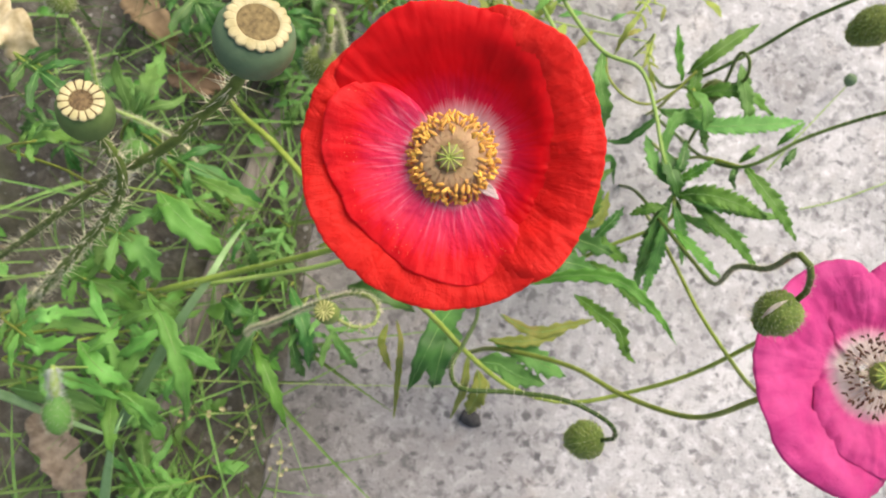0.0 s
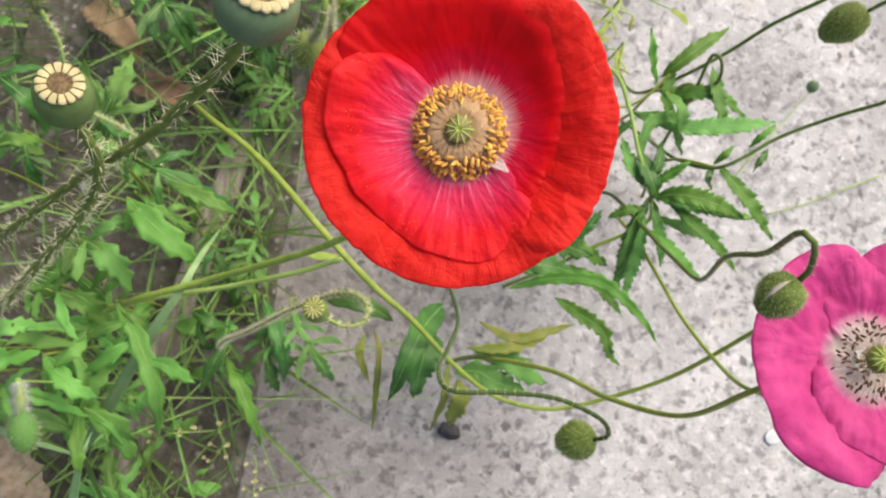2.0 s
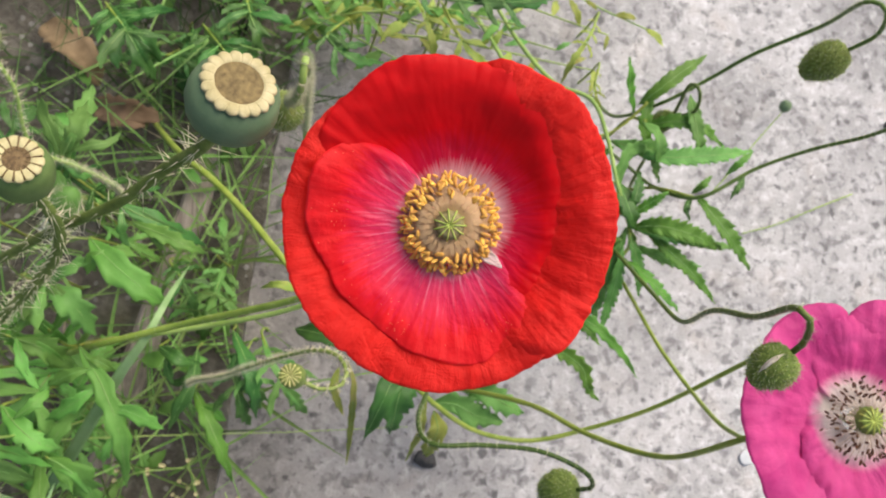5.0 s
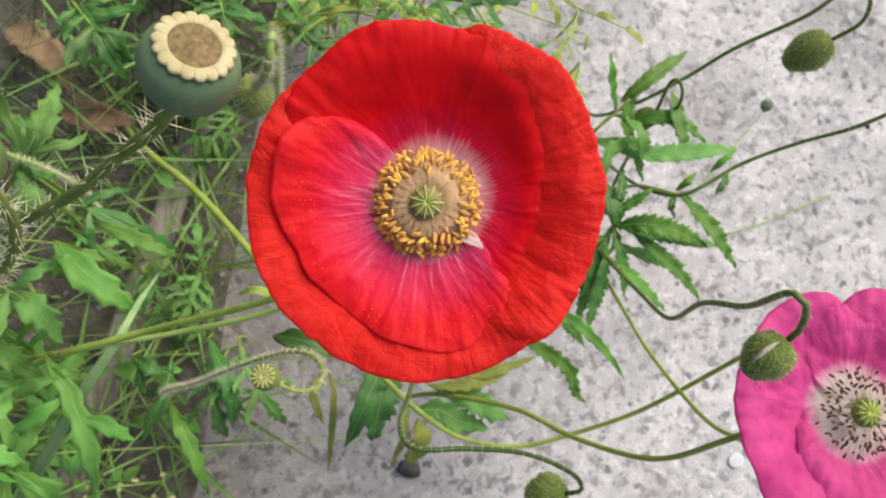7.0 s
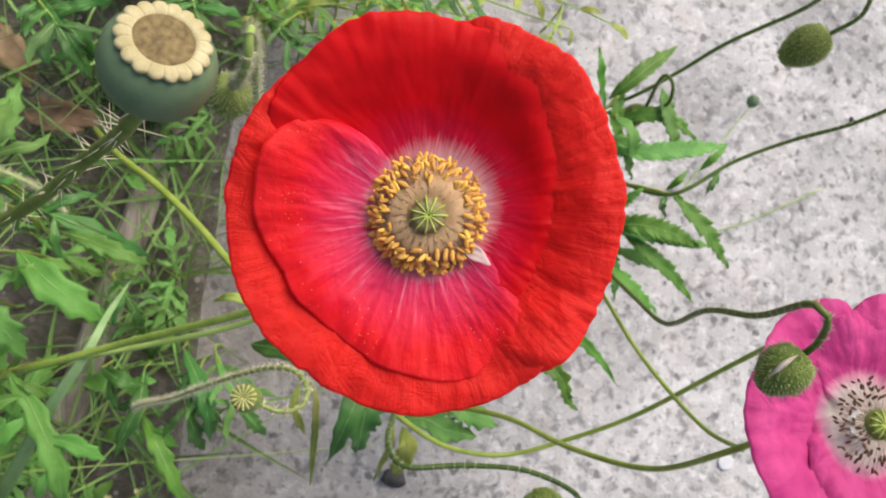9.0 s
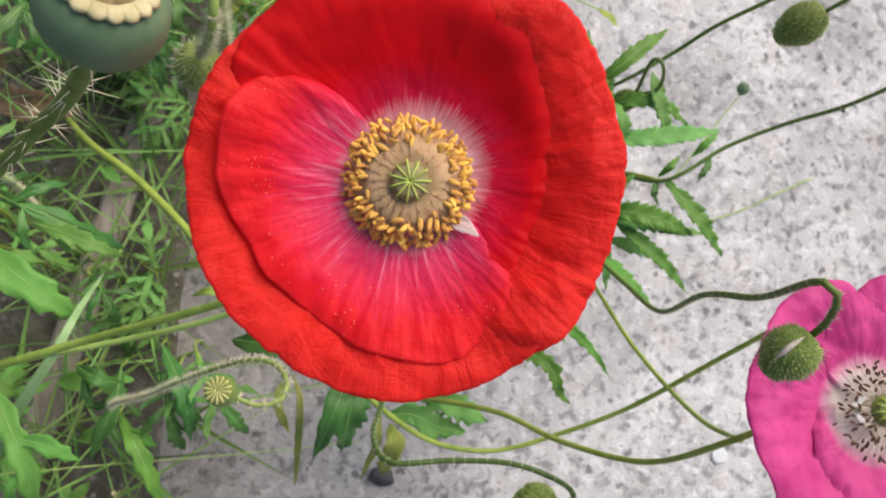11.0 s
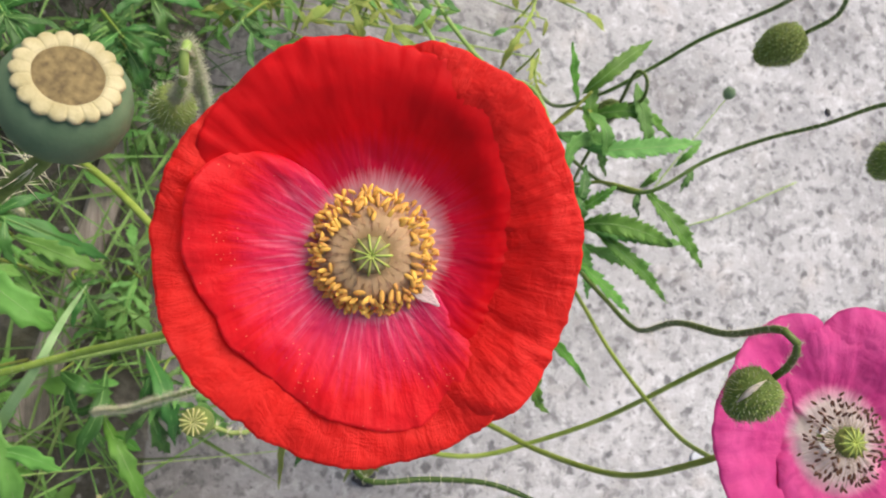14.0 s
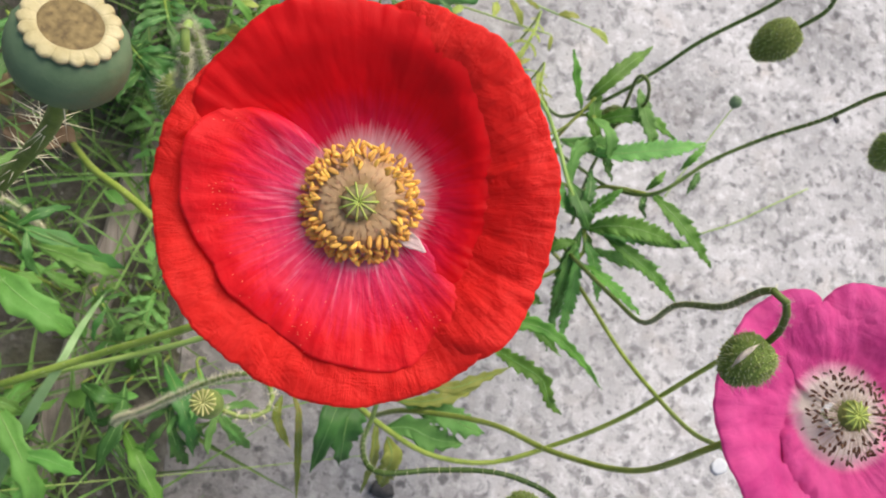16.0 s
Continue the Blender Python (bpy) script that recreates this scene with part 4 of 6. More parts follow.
loose_stem("trailing_poppy", [(0.1733, 0.3508, 0.0000), (0.1727, 0.2618, 0.1000), (0.1914, 0.2111, 0.1400), (0.2149, 0.1920, 0.1600), (0.2229, 0.1604, 0.1700), (0.2299, 0.1258, 0.1700), (0.2430, 0.0957, 0.1600)], 0.002, 0.0015, STEM_PALE, "pale leafy main stem of the slab-side poppy", 80, 0.002)
loose_stem("trailing_poppy", [(0.1942, 0.2090, 0.1400), (0.1934, 0.1870, 0.1500), (0.2056, 0.1704, 0.1550), (0.2238, 0.1657, 0.1550), (0.2400, 0.1734, 0.1600), (0.2561, 0.1893, 0.1700)], 0.0011, 0.001, STEM, "thin looping stem on the slab-side poppy")
loose_stem("trailing_poppy", [(0.4355, 0.1167, 0.0030), (0.4723, 0.1268, 0.0060), (0.5177, 0.1451, 0.0080), (0.5608, 0.1615, 0.0060)], 0.0007, 0.0008, STEM_PALE, "thin dry stalk lying on the slab")
shaggy = loose_stem("trailing_poppy", [(-0.1487, 0.1216, 0.0000), (-0.1241, 0.1091, 0.1600), (-0.1257, 0.1046, 0.2400), (-0.1351, 0.1035, 0.2800), (-0.1362, 0.1091, 0.3000), (-0.1346, 0.1234, 0.3200), (-0.1375, 0.1320, 0.3380)], 0.0012, 0.0011, STEM_PALE, "slender hairy stem ending in a small bristly bud", 1900, 0.004)
bud_parts(shaggy, (-0.1403, 0.1400, 0.3470), toward((-0.1375, 0.1320, 0.3380), (-0.1403, 0.1400, 0.3470)), 0.017, 0.0135, 61, hair=0.004, skin=CAPSULE)
loose_stem("straw", [(-0.1888, -0.0651, 0.0900), (-0.0984, -0.0663, 0.0600), (-0.0057, -0.0686, 0.0300), (0.0970, -0.0681, 0.0100)], 0.0006, 0.00035, STEM_PALE, "hair-thin straw lying across the slab")


# ---- leaves ----
def blade(bm, pts, width, teeth, depth, seed, fold=0.25, shear=0.5, n=None, shape=0.75, tipw=0.85):
    """A toothed or lobed leaf blade along the points, with a folded midrib and a wavy edge."""
    n = n or max(16, teeth * 6 + 1)
    path = spline(pts, n)
    length = sum((b - a).length for a, b in zip(path, path[1:]))
    up0 = Vector((0.1, 0.05, 1))
    rng = random.Random(seed)
    ph = rng.uniform(0, 6)
    tilt = rng.uniform(-0.35, 0.35)
    rows = []
    for i, p in enumerate(path):
        s = i / (n - 1)
        t = (path[min(i + 1, n - 1)] - path[max(i - 1, 0)]).normalized()
        side = t.cross(up0).normalized()
        up = side.cross(t).normalized()
        side, up = side * math.cos(tilt) + up * math.sin(tilt), up * math.cos(tilt) - side * math.sin(tilt)
        env = math.sin(math.pi * min(1, max(0, s)) ** shape) ** tipw
        row = []
        for c in (-1, -0.55, 0, 0.55, 1):
            q = (s * teeth + (0.5 if c < 0 else 0) * 0.6 + 0.15 * math.sin(seed + s * 9)) % 1.0
            saw = (1 - q) if q > 0.3 else q / 0.3 * 0.7
            w = width / 2 * env * (1 - depth * (1 - saw)) * (1 + 0.12 * noise.noise(Vector((s * 5, c, seed))))
            lat = w * c
            a = abs(c)
            along = shear * a * a * w * (0.5 + saw)
            lift = fold * abs(lat) + 0.06 * width * a * math.sin(s * teeth * 2.5 + ph + c)
            row.append(bm.verts.new(p + side * lat + t * along * (1 - s * 0.6) + up * lift))
        rows.append(row)
    for r0, r1 in zip(rows, rows[1:]):
        for k in range(4):
            bm.faces.new((r0[k], r0[k + 1], r1[k + 1], r1[k]))
    return path, length


def leaf_part(parent, pts, width, teeth, depth, seed, mat, label="", fold=0.25, thick=0.0003, rib=True, **kw):
    bm = bmesh.new()
    path, length = blade(bm, pts, width, teeth, depth, seed, fold, **kw)
    bm.normal_update()
    bmesh.ops.solidify(bm, geom=list(bm.faces), thickness=thick)
    ob = part("leaf", bm, mat, parent, label)
    if rib:
        r = width * 0.022
        part("midrib", tube(bmesh.new(), [p + Vector((0, 0, r * 0.3)) for p in path[::2]], lambda s: r * (1.15 - s), 5), RIB, ob)
    return ob


def lobed_leaf(parent, pts, width, pairs, seed, mat, label=""):
    """A pinnately cut leaf: a narrow rachis, forward-pointing toothed side lobes and a longer terminal lobe."""
    bm = bmesh.new()
    rng = random.Random(seed)
    path = spline(pts, 41)
    length = sum((b - a).length for a, b in zip(path, path[1:]))
    r = width * 0.014
    rib = tube(bmesh.new(), [p + Vector((0, 0, r * 0.5)) for p in path[::4]], lambda s: r * (1.15 - s), 5)
    blade(bm, [path[2], path[14], path[27], path[36]], width * 0.17, 2, 0.15, seed, 0.1, 0.2, 20, 0.7, 0.5)
    top = [path[20], path[28], path[34], path[40]]
    blade(bm, [p + Vector((0, 0, 0.0004)) for p in top], width * rng.uniform(0.4, 0.5), 4, 0.5, seed + 1, 0.12, 1.1, 41, 0.66, 0.85)
    pairs = min(3, pairs)
    for k in range(pairs):
        s = 0.12 + 0.46 * (k + 0.5) / pairs
        for sd in (-1, 1):
            i = int(40 * (s + rng.uniform(-0.03, 0.03)))
            p = path[i]
            t = (path[i + 3] - path[i]).normalized()
            side = t.cross(Vector((0.1, 0.05, 1))).normalized() * sd
            ln = min(length * 0.42, width * rng.uniform(0.62, 0.8)) * (0.72 + 0.55 * k / pairs)
            d = (side + t * rng.uniform(0.5, 0.85)).normalized()
            d2 = (side * 0.55 + t).normalized()
            dz = Vector((0, 0, rng.uniform(-0.16, 0.1) * ln))
            lobe = [p - d * ln * 0.05 + Vector((0, 0, 0.0002 * sd)), p + d * ln * 0.4 + Vector((0, 0, 0.06 * ln)), p + d * ln * 0.72 + dz * 0.4, p + d * ln * 0.75 + d2 * ln * 0.3 + dz]
            blade(bm, lobe, ln * rng.uniform(0.26, 0.34), 3, 0.5, seed + 10 * k + sd, 0.1, 1.1, 28, 0.85, 0.8)
            tube(rib, [q + Vector((0, 0, r * 0.3)) for q in lobe[:3]], lambda s: r * (0.55 - 0.4 * s), 4)
    bm.normal_update()
    bmesh.ops.solidify(bm, geom=list(bm.faces), thickness=0.00028)
    ob = part("leaf", bm, mat, parent, label)
    part("midrib", rib, RIB, ob)
    return ob


def plant(name, at, label, category):
    return thing(name, Vector(at), label, category)


# narrow saw-edged leaves of the poppy that lies over the slab
side = plant("poppy_plant", (0.2790, 0.2033, 0.0000), "leafy poppy stem with narrow saw-edged leaves over the slab", "poppy plant")
leaf_seeds = itertools.count(100)


def saw_leaf(pts, w, teeth, dep, mt, fo):
    mt = LEAF_MID if mt is LEAF else mt
    leaf_part(side, pts, w * 1.7, max(6, int(teeth * 1.35)), dep + 0.1, next(leaf_seeds), mt, "", fo * 0.7, shear=0.9)


saw_leaf([(0.2942, 0.1181, 0.1700), (0.2969, 0.1071, 0.1800), (0.3107, 0.0867, 0.1850), (0.3328, 0.0616, 0.1750)], 0.0105, 11, 0.3, LEAF, 0.3)
saw_leaf([(0.2435, 0.0937, 0.1600), (0.2581, 0.0924, 0.1800), (0.2815, 0.0861, 0.1850), (0.3116, 0.0764, 0.1750)], 0.0115, 12, 0.3, LEAF, 0.3)
saw_leaf([(0.2508, 0.1508, 0.1600), (0.2681, 0.1458, 0.1750), (0.3019, 0.1479, 0.1800), (0.3393, 0.1543, 0.1750)], 0.0115, 12, 0.3, LEAF_BLUE, 0.3)
saw_leaf([(0.2591, 0.1758, 0.1500), (0.2769, 0.1756, 0.1700), (0.2970, 0.1709, 0.1750), (0.3210, 0.1586, 0.1650)], 0.0095, 9, 0.35, LEAF, 0.3)
saw_leaf([(0.2528, 0.1903, 0.1600), (0.2618, 0.1970, 0.1750), (0.2806, 0.2119, 0.1800), (0.3040, 0.2283, 0.1750)], 0.0085, 7, 0.2, LEAF, 0.3)
saw_leaf([(0.2492, 0.1835, 0.1600), (0.2377, 0.1938, 0.1800), (0.2336, 0.2028, 0.1900), (0.2309, 0.2142, 0.1950)], 0.0075, 6, 0.2, LEAF, 0.4)
saw_leaf([(0.2426, 0.0721, 0.1500), (0.2481, 0.0587, 0.1700), (0.2622, 0.0423, 0.1750), (0.2793, 0.0305, 0.1650)], 0.009, 10, 0.35, LEAF, 0.3)
saw_leaf([(0.2546, 0.0828, 0.1400), (0.2679, 0.0755, 0.1500), (0.2884, 0.0693, 0.1500), (0.3130, 0.0679, 0.1400)], 0.009, 8, 0.35, LEAF_BLUE, 0.2)
saw_leaf([(0.2518, 0.1741, 0.1700), (0.2575, 0.1631, 0.1800), (0.2604, 0.1506, 0.1800), (0.2603, 0.1381, 0.1700)], 0.009, 5, 0.25, LEAF_BLUE, 0.2)
saw_leaf([(0.2895, 0.1158, 0.1700), (0.2802, 0.1074, 0.1800), (0.2875, 0.0988, 0.1700)], 0.0045, 3, 0.25, LEAF_DARK, 0.3)
saw_leaf([(0.2898, 0.1201, 0.1700), (0.2935, 0.1246, 0.1800), (0.3018, 0.1325, 0.1800)], 0.0045, 3, 0.25, LEAF, 0.3)
saw_leaf([(0.1674, 0.0151, 0.1600), (0.1784, 0.0028, 0.1800), (0.1922, -0.0095, 0.1900), (0.1988, -0.0247, 0.1850), (0.2099, -0.0340, 0.1750)], 0.009, 9, 0.4, LEAF, 0.5)
saw_leaf([(0.2430, 0.0957, 0.1600), (0.2314, 0.0635, 0.1500), (0.2289, 0.0384, 0.1300), (0.2278, 0.0095, 0.1100)], 0.01, 9, 0.35, LEAF_BLUE, 0.2)
saw_leaf([(0.2430, 0.0957, 0.1600), (0.2517, 0.0778, 0.1500), (0.2646, 0.0628, 0.1300), (0.2745, 0.0503, 0.1100)], 0.009, 6, 0.35, LEAF, 0.2)
saw_leaf([(0.2360, 0.1195, 0.1600), (0.2342, 0.1391, 0.1700), (0.2451, 0.1530, 0.1700), (0.2674, 0.1504, 0.1600)], 0.009, 6, 0.35, LEAF_BLUE, 0.2)
saw_leaf([(0.2430, 0.0957, 0.1600), (0.2633, 0.0886, 0.1700), (0.2945, 0.0837, 0.1700), (0.3268, 0.0803, 0.1600)], 0.009, 9, 0.35, LEAF_BLUE, 0.2)
saw_leaf([(0.2336, 0.1327, 0.1600), (0.2366, 0.1131, 0.1700), (0.2411, 0.1004, 0.1700), (0.2497, 0.0894, 0.1600)], 0.012, 5, 0.3, LEAF_DARK, 0.2)
saw_leaf([(0.1914, 0.2111, 0.1400), (0.1871, 0.1820, 0.1500), (0.1950, 0.1626, 0.1400), (0.1985, 0.1518, 0.1200)], 0.010, 6, 0.35, LEAF_BLUE, 0.2)
saw_leaf([(0.2334, 0.1572, 0.1600), (0.2168, 0.1430, 0.1500), (0.2065, 0.1380, 0.1400), (0.1901, 0.1426, 0.1300)], 0.005, 5, 0.3, LEAF_DARK, 0.3)
saw_leaf([(0.1724, 0.1406, 0.1300), (0.1839, 0.1207, 0.1400), (0.1998, 0.1239, 0.1400), (0.2088, 0.1076, 0.1200)], 0.005, 4, 0.3, LEAF_DARK, 0.3)
saw_leaf([(0.1503, 0.1025, 0.1300), (0.1663, 0.0926, 0.1400), (0.1887, 0.1074, 0.1400), (0.2077, 0.1196, 0.1300)], 0.008, 5, 0.3, LEAF_BLUE, 0.3)
saw_leaf([(0.1697, 0.1713, 0.1200), (0.1795, 0.1529, 0.1200), (0.1874, 0.1368, 0.1100), (0.1808, 0.1193, 0.1000)], 0.012, 5, 0.4, LEAF_BLUE, 0.2)
saw_leaf([(0.1868, 0.0889, 0.0800), (0.1991, 0.0784, 0.0900), (0.2087, 0.0886, 0.0900), (0.2174, 0.1103, 0.0800)], 0.008, 5, 0.3, LEAF_YELLOW, 0.2)
saw_leaf([(0.1402, 0.0601, 0.1400), (0.1601, 0.0599, 0.1500), (0.1779, 0.0556, 0.1500), (0.2034, 0.0489, 0.1400)], 0.016, 4, 0.45, LEAF_DARK, 0.25)
saw_leaf([(0.1342, 0.0378, 0.1400), (0.1518, 0.0400, 0.1500), (0.1694, 0.0386, 0.1500), (0.1901, 0.0359, 0.1400)], 0.016, 4, 0.45, LEAF_DARK, 0.25)
saw_leaf([(0.1348, 0.0220, 0.1500), (0.1643, 0.0285, 0.1700), (0.1953, 0.0252, 0.1800), (0.2209, 0.0057, 0.1800), (0.2430, -0.0191, 0.1700)], 0.008, 10, 0.35, LEAF, 0.4)
saw_leaf([(0.1238, -0.0013, 0.0900), (0.1507, -0.0142, 0.1000), (0.1789, -0.0085, 0.1000), (0.2056, -0.0010, 0.0900)], 0.008, 5, 0.4, LEAF_YELLOW, 0.2)
saw_leaf([(0.1214, -0.0250, 0.0800), (0.1437, -0.0309, 0.0900), (0.1631, -0.0419, 0.0900), (0.1826, -0.0512, 0.0800)], 0.017, 3, 0.35, LEAF_BLUE, 0.15)
saw_leaf([(0.1051, -0.0425, 0.0800), (0.1230, -0.0421, 0.0900), (0.1405, -0.0512, 0.0900), (0.1657, -0.0575, 0.0800)], 0.017, 3, 0.35, LEAF_BLUE, 0.15)
saw_leaf([(0.1144, -0.0228, 0.0900), (0.1386, -0.0228, 0.1000), (0.1609, -0.0190, 0.1000), (0.1793, -0.0143, 0.0900)], 0.0085, 5, 0.4, LEAF_YELLOW, 0.2)
saw_leaf([(0.2530, 0.0964, 0.1600), (0.2675, 0.0778, 0.1700), (0.2883, 0.0593, 0.1700), (0.3120, 0.0375, 0.1600)], 0.0085, 11, 0.3, LEAF, 0.3)
saw_leaf([(0.2603, 0.0967, 0.1600), (0.2790, 0.0870, 0.1700), (0.3017, 0.0815, 0.1700), (0.3316, 0.0810, 0.1600)], 0.0075, 10, 0.3, LEAF_BLUE, 0.3)
saw_leaf([(0.2379, 0.0890, 0.1600), (0.2332, 0.0729, 0.1500), (0.2278, 0.0519, 0.1400), (0.2254, 0.0350, 0.1300)], 0.009, 9, 0.35, LEAF_BLUE, 0.2)
saw_leaf([(0.2377, 0.0803, 0.1600), (0.2366, 0.0554, 0.1500), (0.2331, 0.0343, 0.1400), (0.2299, 0.0128, 0.1300)], 0.009, 10, 0.35, LEAF_BLUE, 0.2)
saw_leaf([(0.2428, 0.0875, 0.1600), (0.2485, 0.0720, 0.1600), (0.2550, 0.0562, 0.1500), (0.2583, 0.0428, 0.1400)], 0.008, 8, 0.35, LEAF_BLUE, 0.2)
saw_leaf([(0.2378, 0.0846, 0.1600), (0.2247, 0.0831, 0.1600), (0.2118, 0.0786, 0.1500)], 0.007, 6, 0.35, LEAF, 0.2)
saw_leaf([(0.2394, 0.1023, 0.1600), (0.2275, 0.1137, 0.1650), (0.2222, 0.1266, 0.1650), (0.2207, 0.1411, 0.1600)], 0.009, 6, 0.35, LEAF_BLUE, 0.25)
saw_leaf([(0.2408, 0.1046, 0.1600), (0.2434, 0.1135, 0.1700), (0.2471, 0.1246, 0.1700), (0.2505, 0.1372, 0.1650)], 0.008, 6, 0.35, LEAF_DARK, 0.3)
saw_leaf([(0.2430, 0.1025, 0.1600), (0.2569, 0.1120, 0.1700), (0.2645, 0.1170, 0.1750), (0.2691, 0.1203, 0.1750)], 0.007, 6, 0.35, LEAF, 0.3)
saw_leaf([(0.2626, 0.1789, 0.1500), (0.2670, 0.1583, 0.1500), (0.2714, 0.1425, 0.1500), (0.2784, 0.1339, 0.1400)], 0.009, 7, 0.35, LEAF_BLUE, 0.25)
saw_leaf([(0.2919, 0.1980, 0.1700), (0.2897, 0.1731, 0.1800), (0.2929, 0.1577, 0.1800), (0.3016, 0.1443, 0.1700)], 0.009, 7, 0.3, LEAF_BLUE, 0.25)
saw_leaf([(0.2342, 0.1630, 0.1500), (0.2484, 0.1564, 0.1600), (0.2669, 0.1553, 0.1600), (0.2905, 0.1482, 0.1500)], 0.011, 8, 0.35, LEAF_BLUE, 0.25)
saw_leaf([(0.2670, 0.1583, 0.1500), (0.2579, 0.1707, 0.1600), (0.2582, 0.1872, 0.1650), (0.2679, 0.2036, 0.1600)], 0.009, 7, 0.35, LEAF, 0.25)
saw_leaf([(0.3483, 0.1401, 0.1500), (0.3377, 0.1290, 0.1550), (0.3340, 0.1208, 0.1500)], 0.006, 5, 0.35, LEAF_DARK, 0.25)
saw_leaf([(0.3313, 0.1405, 0.1500), (0.3378, 0.1484, 0.1600), (0.3502, 0.1584, 0.1600)], 0.005, 5, 0.35, LEAF, 0.25)
saw_leaf([(0.1884, 0.0527, 0.1200), (0.1968, 0.0563, 0.1300), (0.2083, 0.0501, 0.1300), (0.2236, 0.0449, 0.1200)], 0.011, 6, 0.4, LEAF, 0.2)
saw_leaf([(0.1837, 0.0435, 0.1200), (0.1990, 0.0363, 0.1300), (0.2128, 0.0256, 0.1300), (0.2352, 0.0044, 0.1200)], 0.009, 8, 0.35, LEAF, 0.2)
saw_leaf([(0.1898, 0.0606, 0.1300), (0.2003, 0.0730, 0.1400), (0.2119, 0.0869, 0.1400)], 0.008, 6, 0.4, LEAF_DARK, 0.2)
saw_leaf([(0.1883, 0.0756, 0.1200), (0.1922, 0.0923, 0.1300), (0.1954, 0.1062, 0.1300)], 0.008, 5, 0.4, LEAF, 0.2)
part("stem", stem_mesh([(0.2790, 0.2033, 0.0000), (0.2617, 0.1876, 0.0800), (0.2549, 0.1852, 0.1400), (0.2565, 0.1758, 0.1650)], 0.0017, 0.0013), STEM, side)
part("stem", stem_mesh([(0.2753, 0.1711, 0.0200), (0.2660, 0.1370, 0.1000), (0.2707, 0.1276, 0.1500), (0.2890, 0.1161, 0.1750)], 0.0016, 0.0012), STEM, side)
part("stem", stem_mesh([(0.1649, 0.0363, 0.0000), (0.1803, 0.0437, 0.0900), (0.2064, 0.0577, 0.1300), (0.2406, 0.0743, 0.1550), (0.2439, 0.0935, 0.1600)], 0.0019, 0.0014), STEM, side)

# broad dark leaves just under the red flower
under = plant("poppy_plant", (0.1070, 0.0055, 0.0000), "low dark green poppy leaves under the red flower", "poppy plant")
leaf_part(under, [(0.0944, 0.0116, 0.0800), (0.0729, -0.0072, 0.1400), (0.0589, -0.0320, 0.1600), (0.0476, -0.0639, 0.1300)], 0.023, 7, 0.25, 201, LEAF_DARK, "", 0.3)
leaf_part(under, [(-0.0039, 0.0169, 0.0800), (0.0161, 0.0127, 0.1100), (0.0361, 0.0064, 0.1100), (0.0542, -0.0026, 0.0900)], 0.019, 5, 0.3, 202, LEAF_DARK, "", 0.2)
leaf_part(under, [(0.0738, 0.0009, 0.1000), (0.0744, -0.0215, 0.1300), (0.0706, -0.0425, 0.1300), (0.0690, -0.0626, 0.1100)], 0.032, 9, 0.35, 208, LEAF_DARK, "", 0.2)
leaf_part(under, [(0.1076, -0.0482, 0.0800), (0.1095, -0.0612, 0.0900), (0.1058, -0.0755, 0.0800), (0.1044, -0.0864, 0.0600)], 0.02, 5, 0.4, 209, LEAF_YELLOW, "", 0.2)
leaf_part(under, [(0.0319, -0.0131, 0.0800), (0.0273, -0.0249, 0.0900), (0.0300, -0.0381, 0.0800), (0.0376, -0.0530, 0.0600)], 0.009, 5, 0.35, 203, LEAF_YELLOW, "", 0.2)
leaf_part(under, [(0.0382, -0.0090, 0.0800), (0.0426, -0.0252, 0.0900), (0.0426, -0.0468, 0.0800), (0.0420, -0.0967, 0.0300)], 0.007, 7, 0.35, 204, LEAF_YELLOW, "", 0.2)
leaf_part(under, [(0.0973, -0.0342, 0.1000), (0.0967, -0.0559, 0.0900), (0.0971, -0.0726, 0.0600), (0.0923, -0.0947, 0.0300)], 0.011, 5, 0.35, 205, LEAF_YELLOW, "", 0.2)
leaf_part(under, [(0.0083, 0.0520, 0.0600), (-0.0086, 0.0499, 0.0800), (-0.0209, 0.0516, 0.0800), (-0.0321, 0.0496, 0.0600)], 0.009, 5, 0.35, 206, LEAF_YELLOW, "", 0.2)
leaf_part(under, [(0.0761, -0.0021, 0.0500), (0.0846, -0.0277, 0.0700), (0.0793, -0.0458, 0.0600), (0.0784, -0.0625, 0.0300)], 0.012, 4, 0.35, 207, DRY, "withered brown leaf", 0.2)

# ---- weeds of the strip beside the slab ----
weed_numbers = itertools.count()


def lobed_weed(pts, w, pairs, mt):
    i = next(weed_numbers)
    g = Vector(pts[0])
    g.z = -0.02
    wd = plant("weed", g, "weed shoot with a pointed lobed green leaf" if mt is not LEAF_YELLOW else "yellowing weed shoot with a ragged leaf", "weed")
    wd["group"] = "weeds in the strip"
    part("stem", stem_mesh([g, g.lerp(Vector(pts[0]), 0.6) + Vector((0.004, 0.003, 0)), Vector(pts[0]), Vector(pts[1])], 0.0013, 0.0008, 20, 7), STEM, wd)
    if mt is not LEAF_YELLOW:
        # shade at the far end is put into leaf colour; near-left leaves are lighter
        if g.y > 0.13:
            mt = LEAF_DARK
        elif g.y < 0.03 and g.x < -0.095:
            mt = LEAF if i % 3 else LEAF_BRIGHT
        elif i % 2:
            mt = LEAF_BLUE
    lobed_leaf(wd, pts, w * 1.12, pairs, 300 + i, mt)


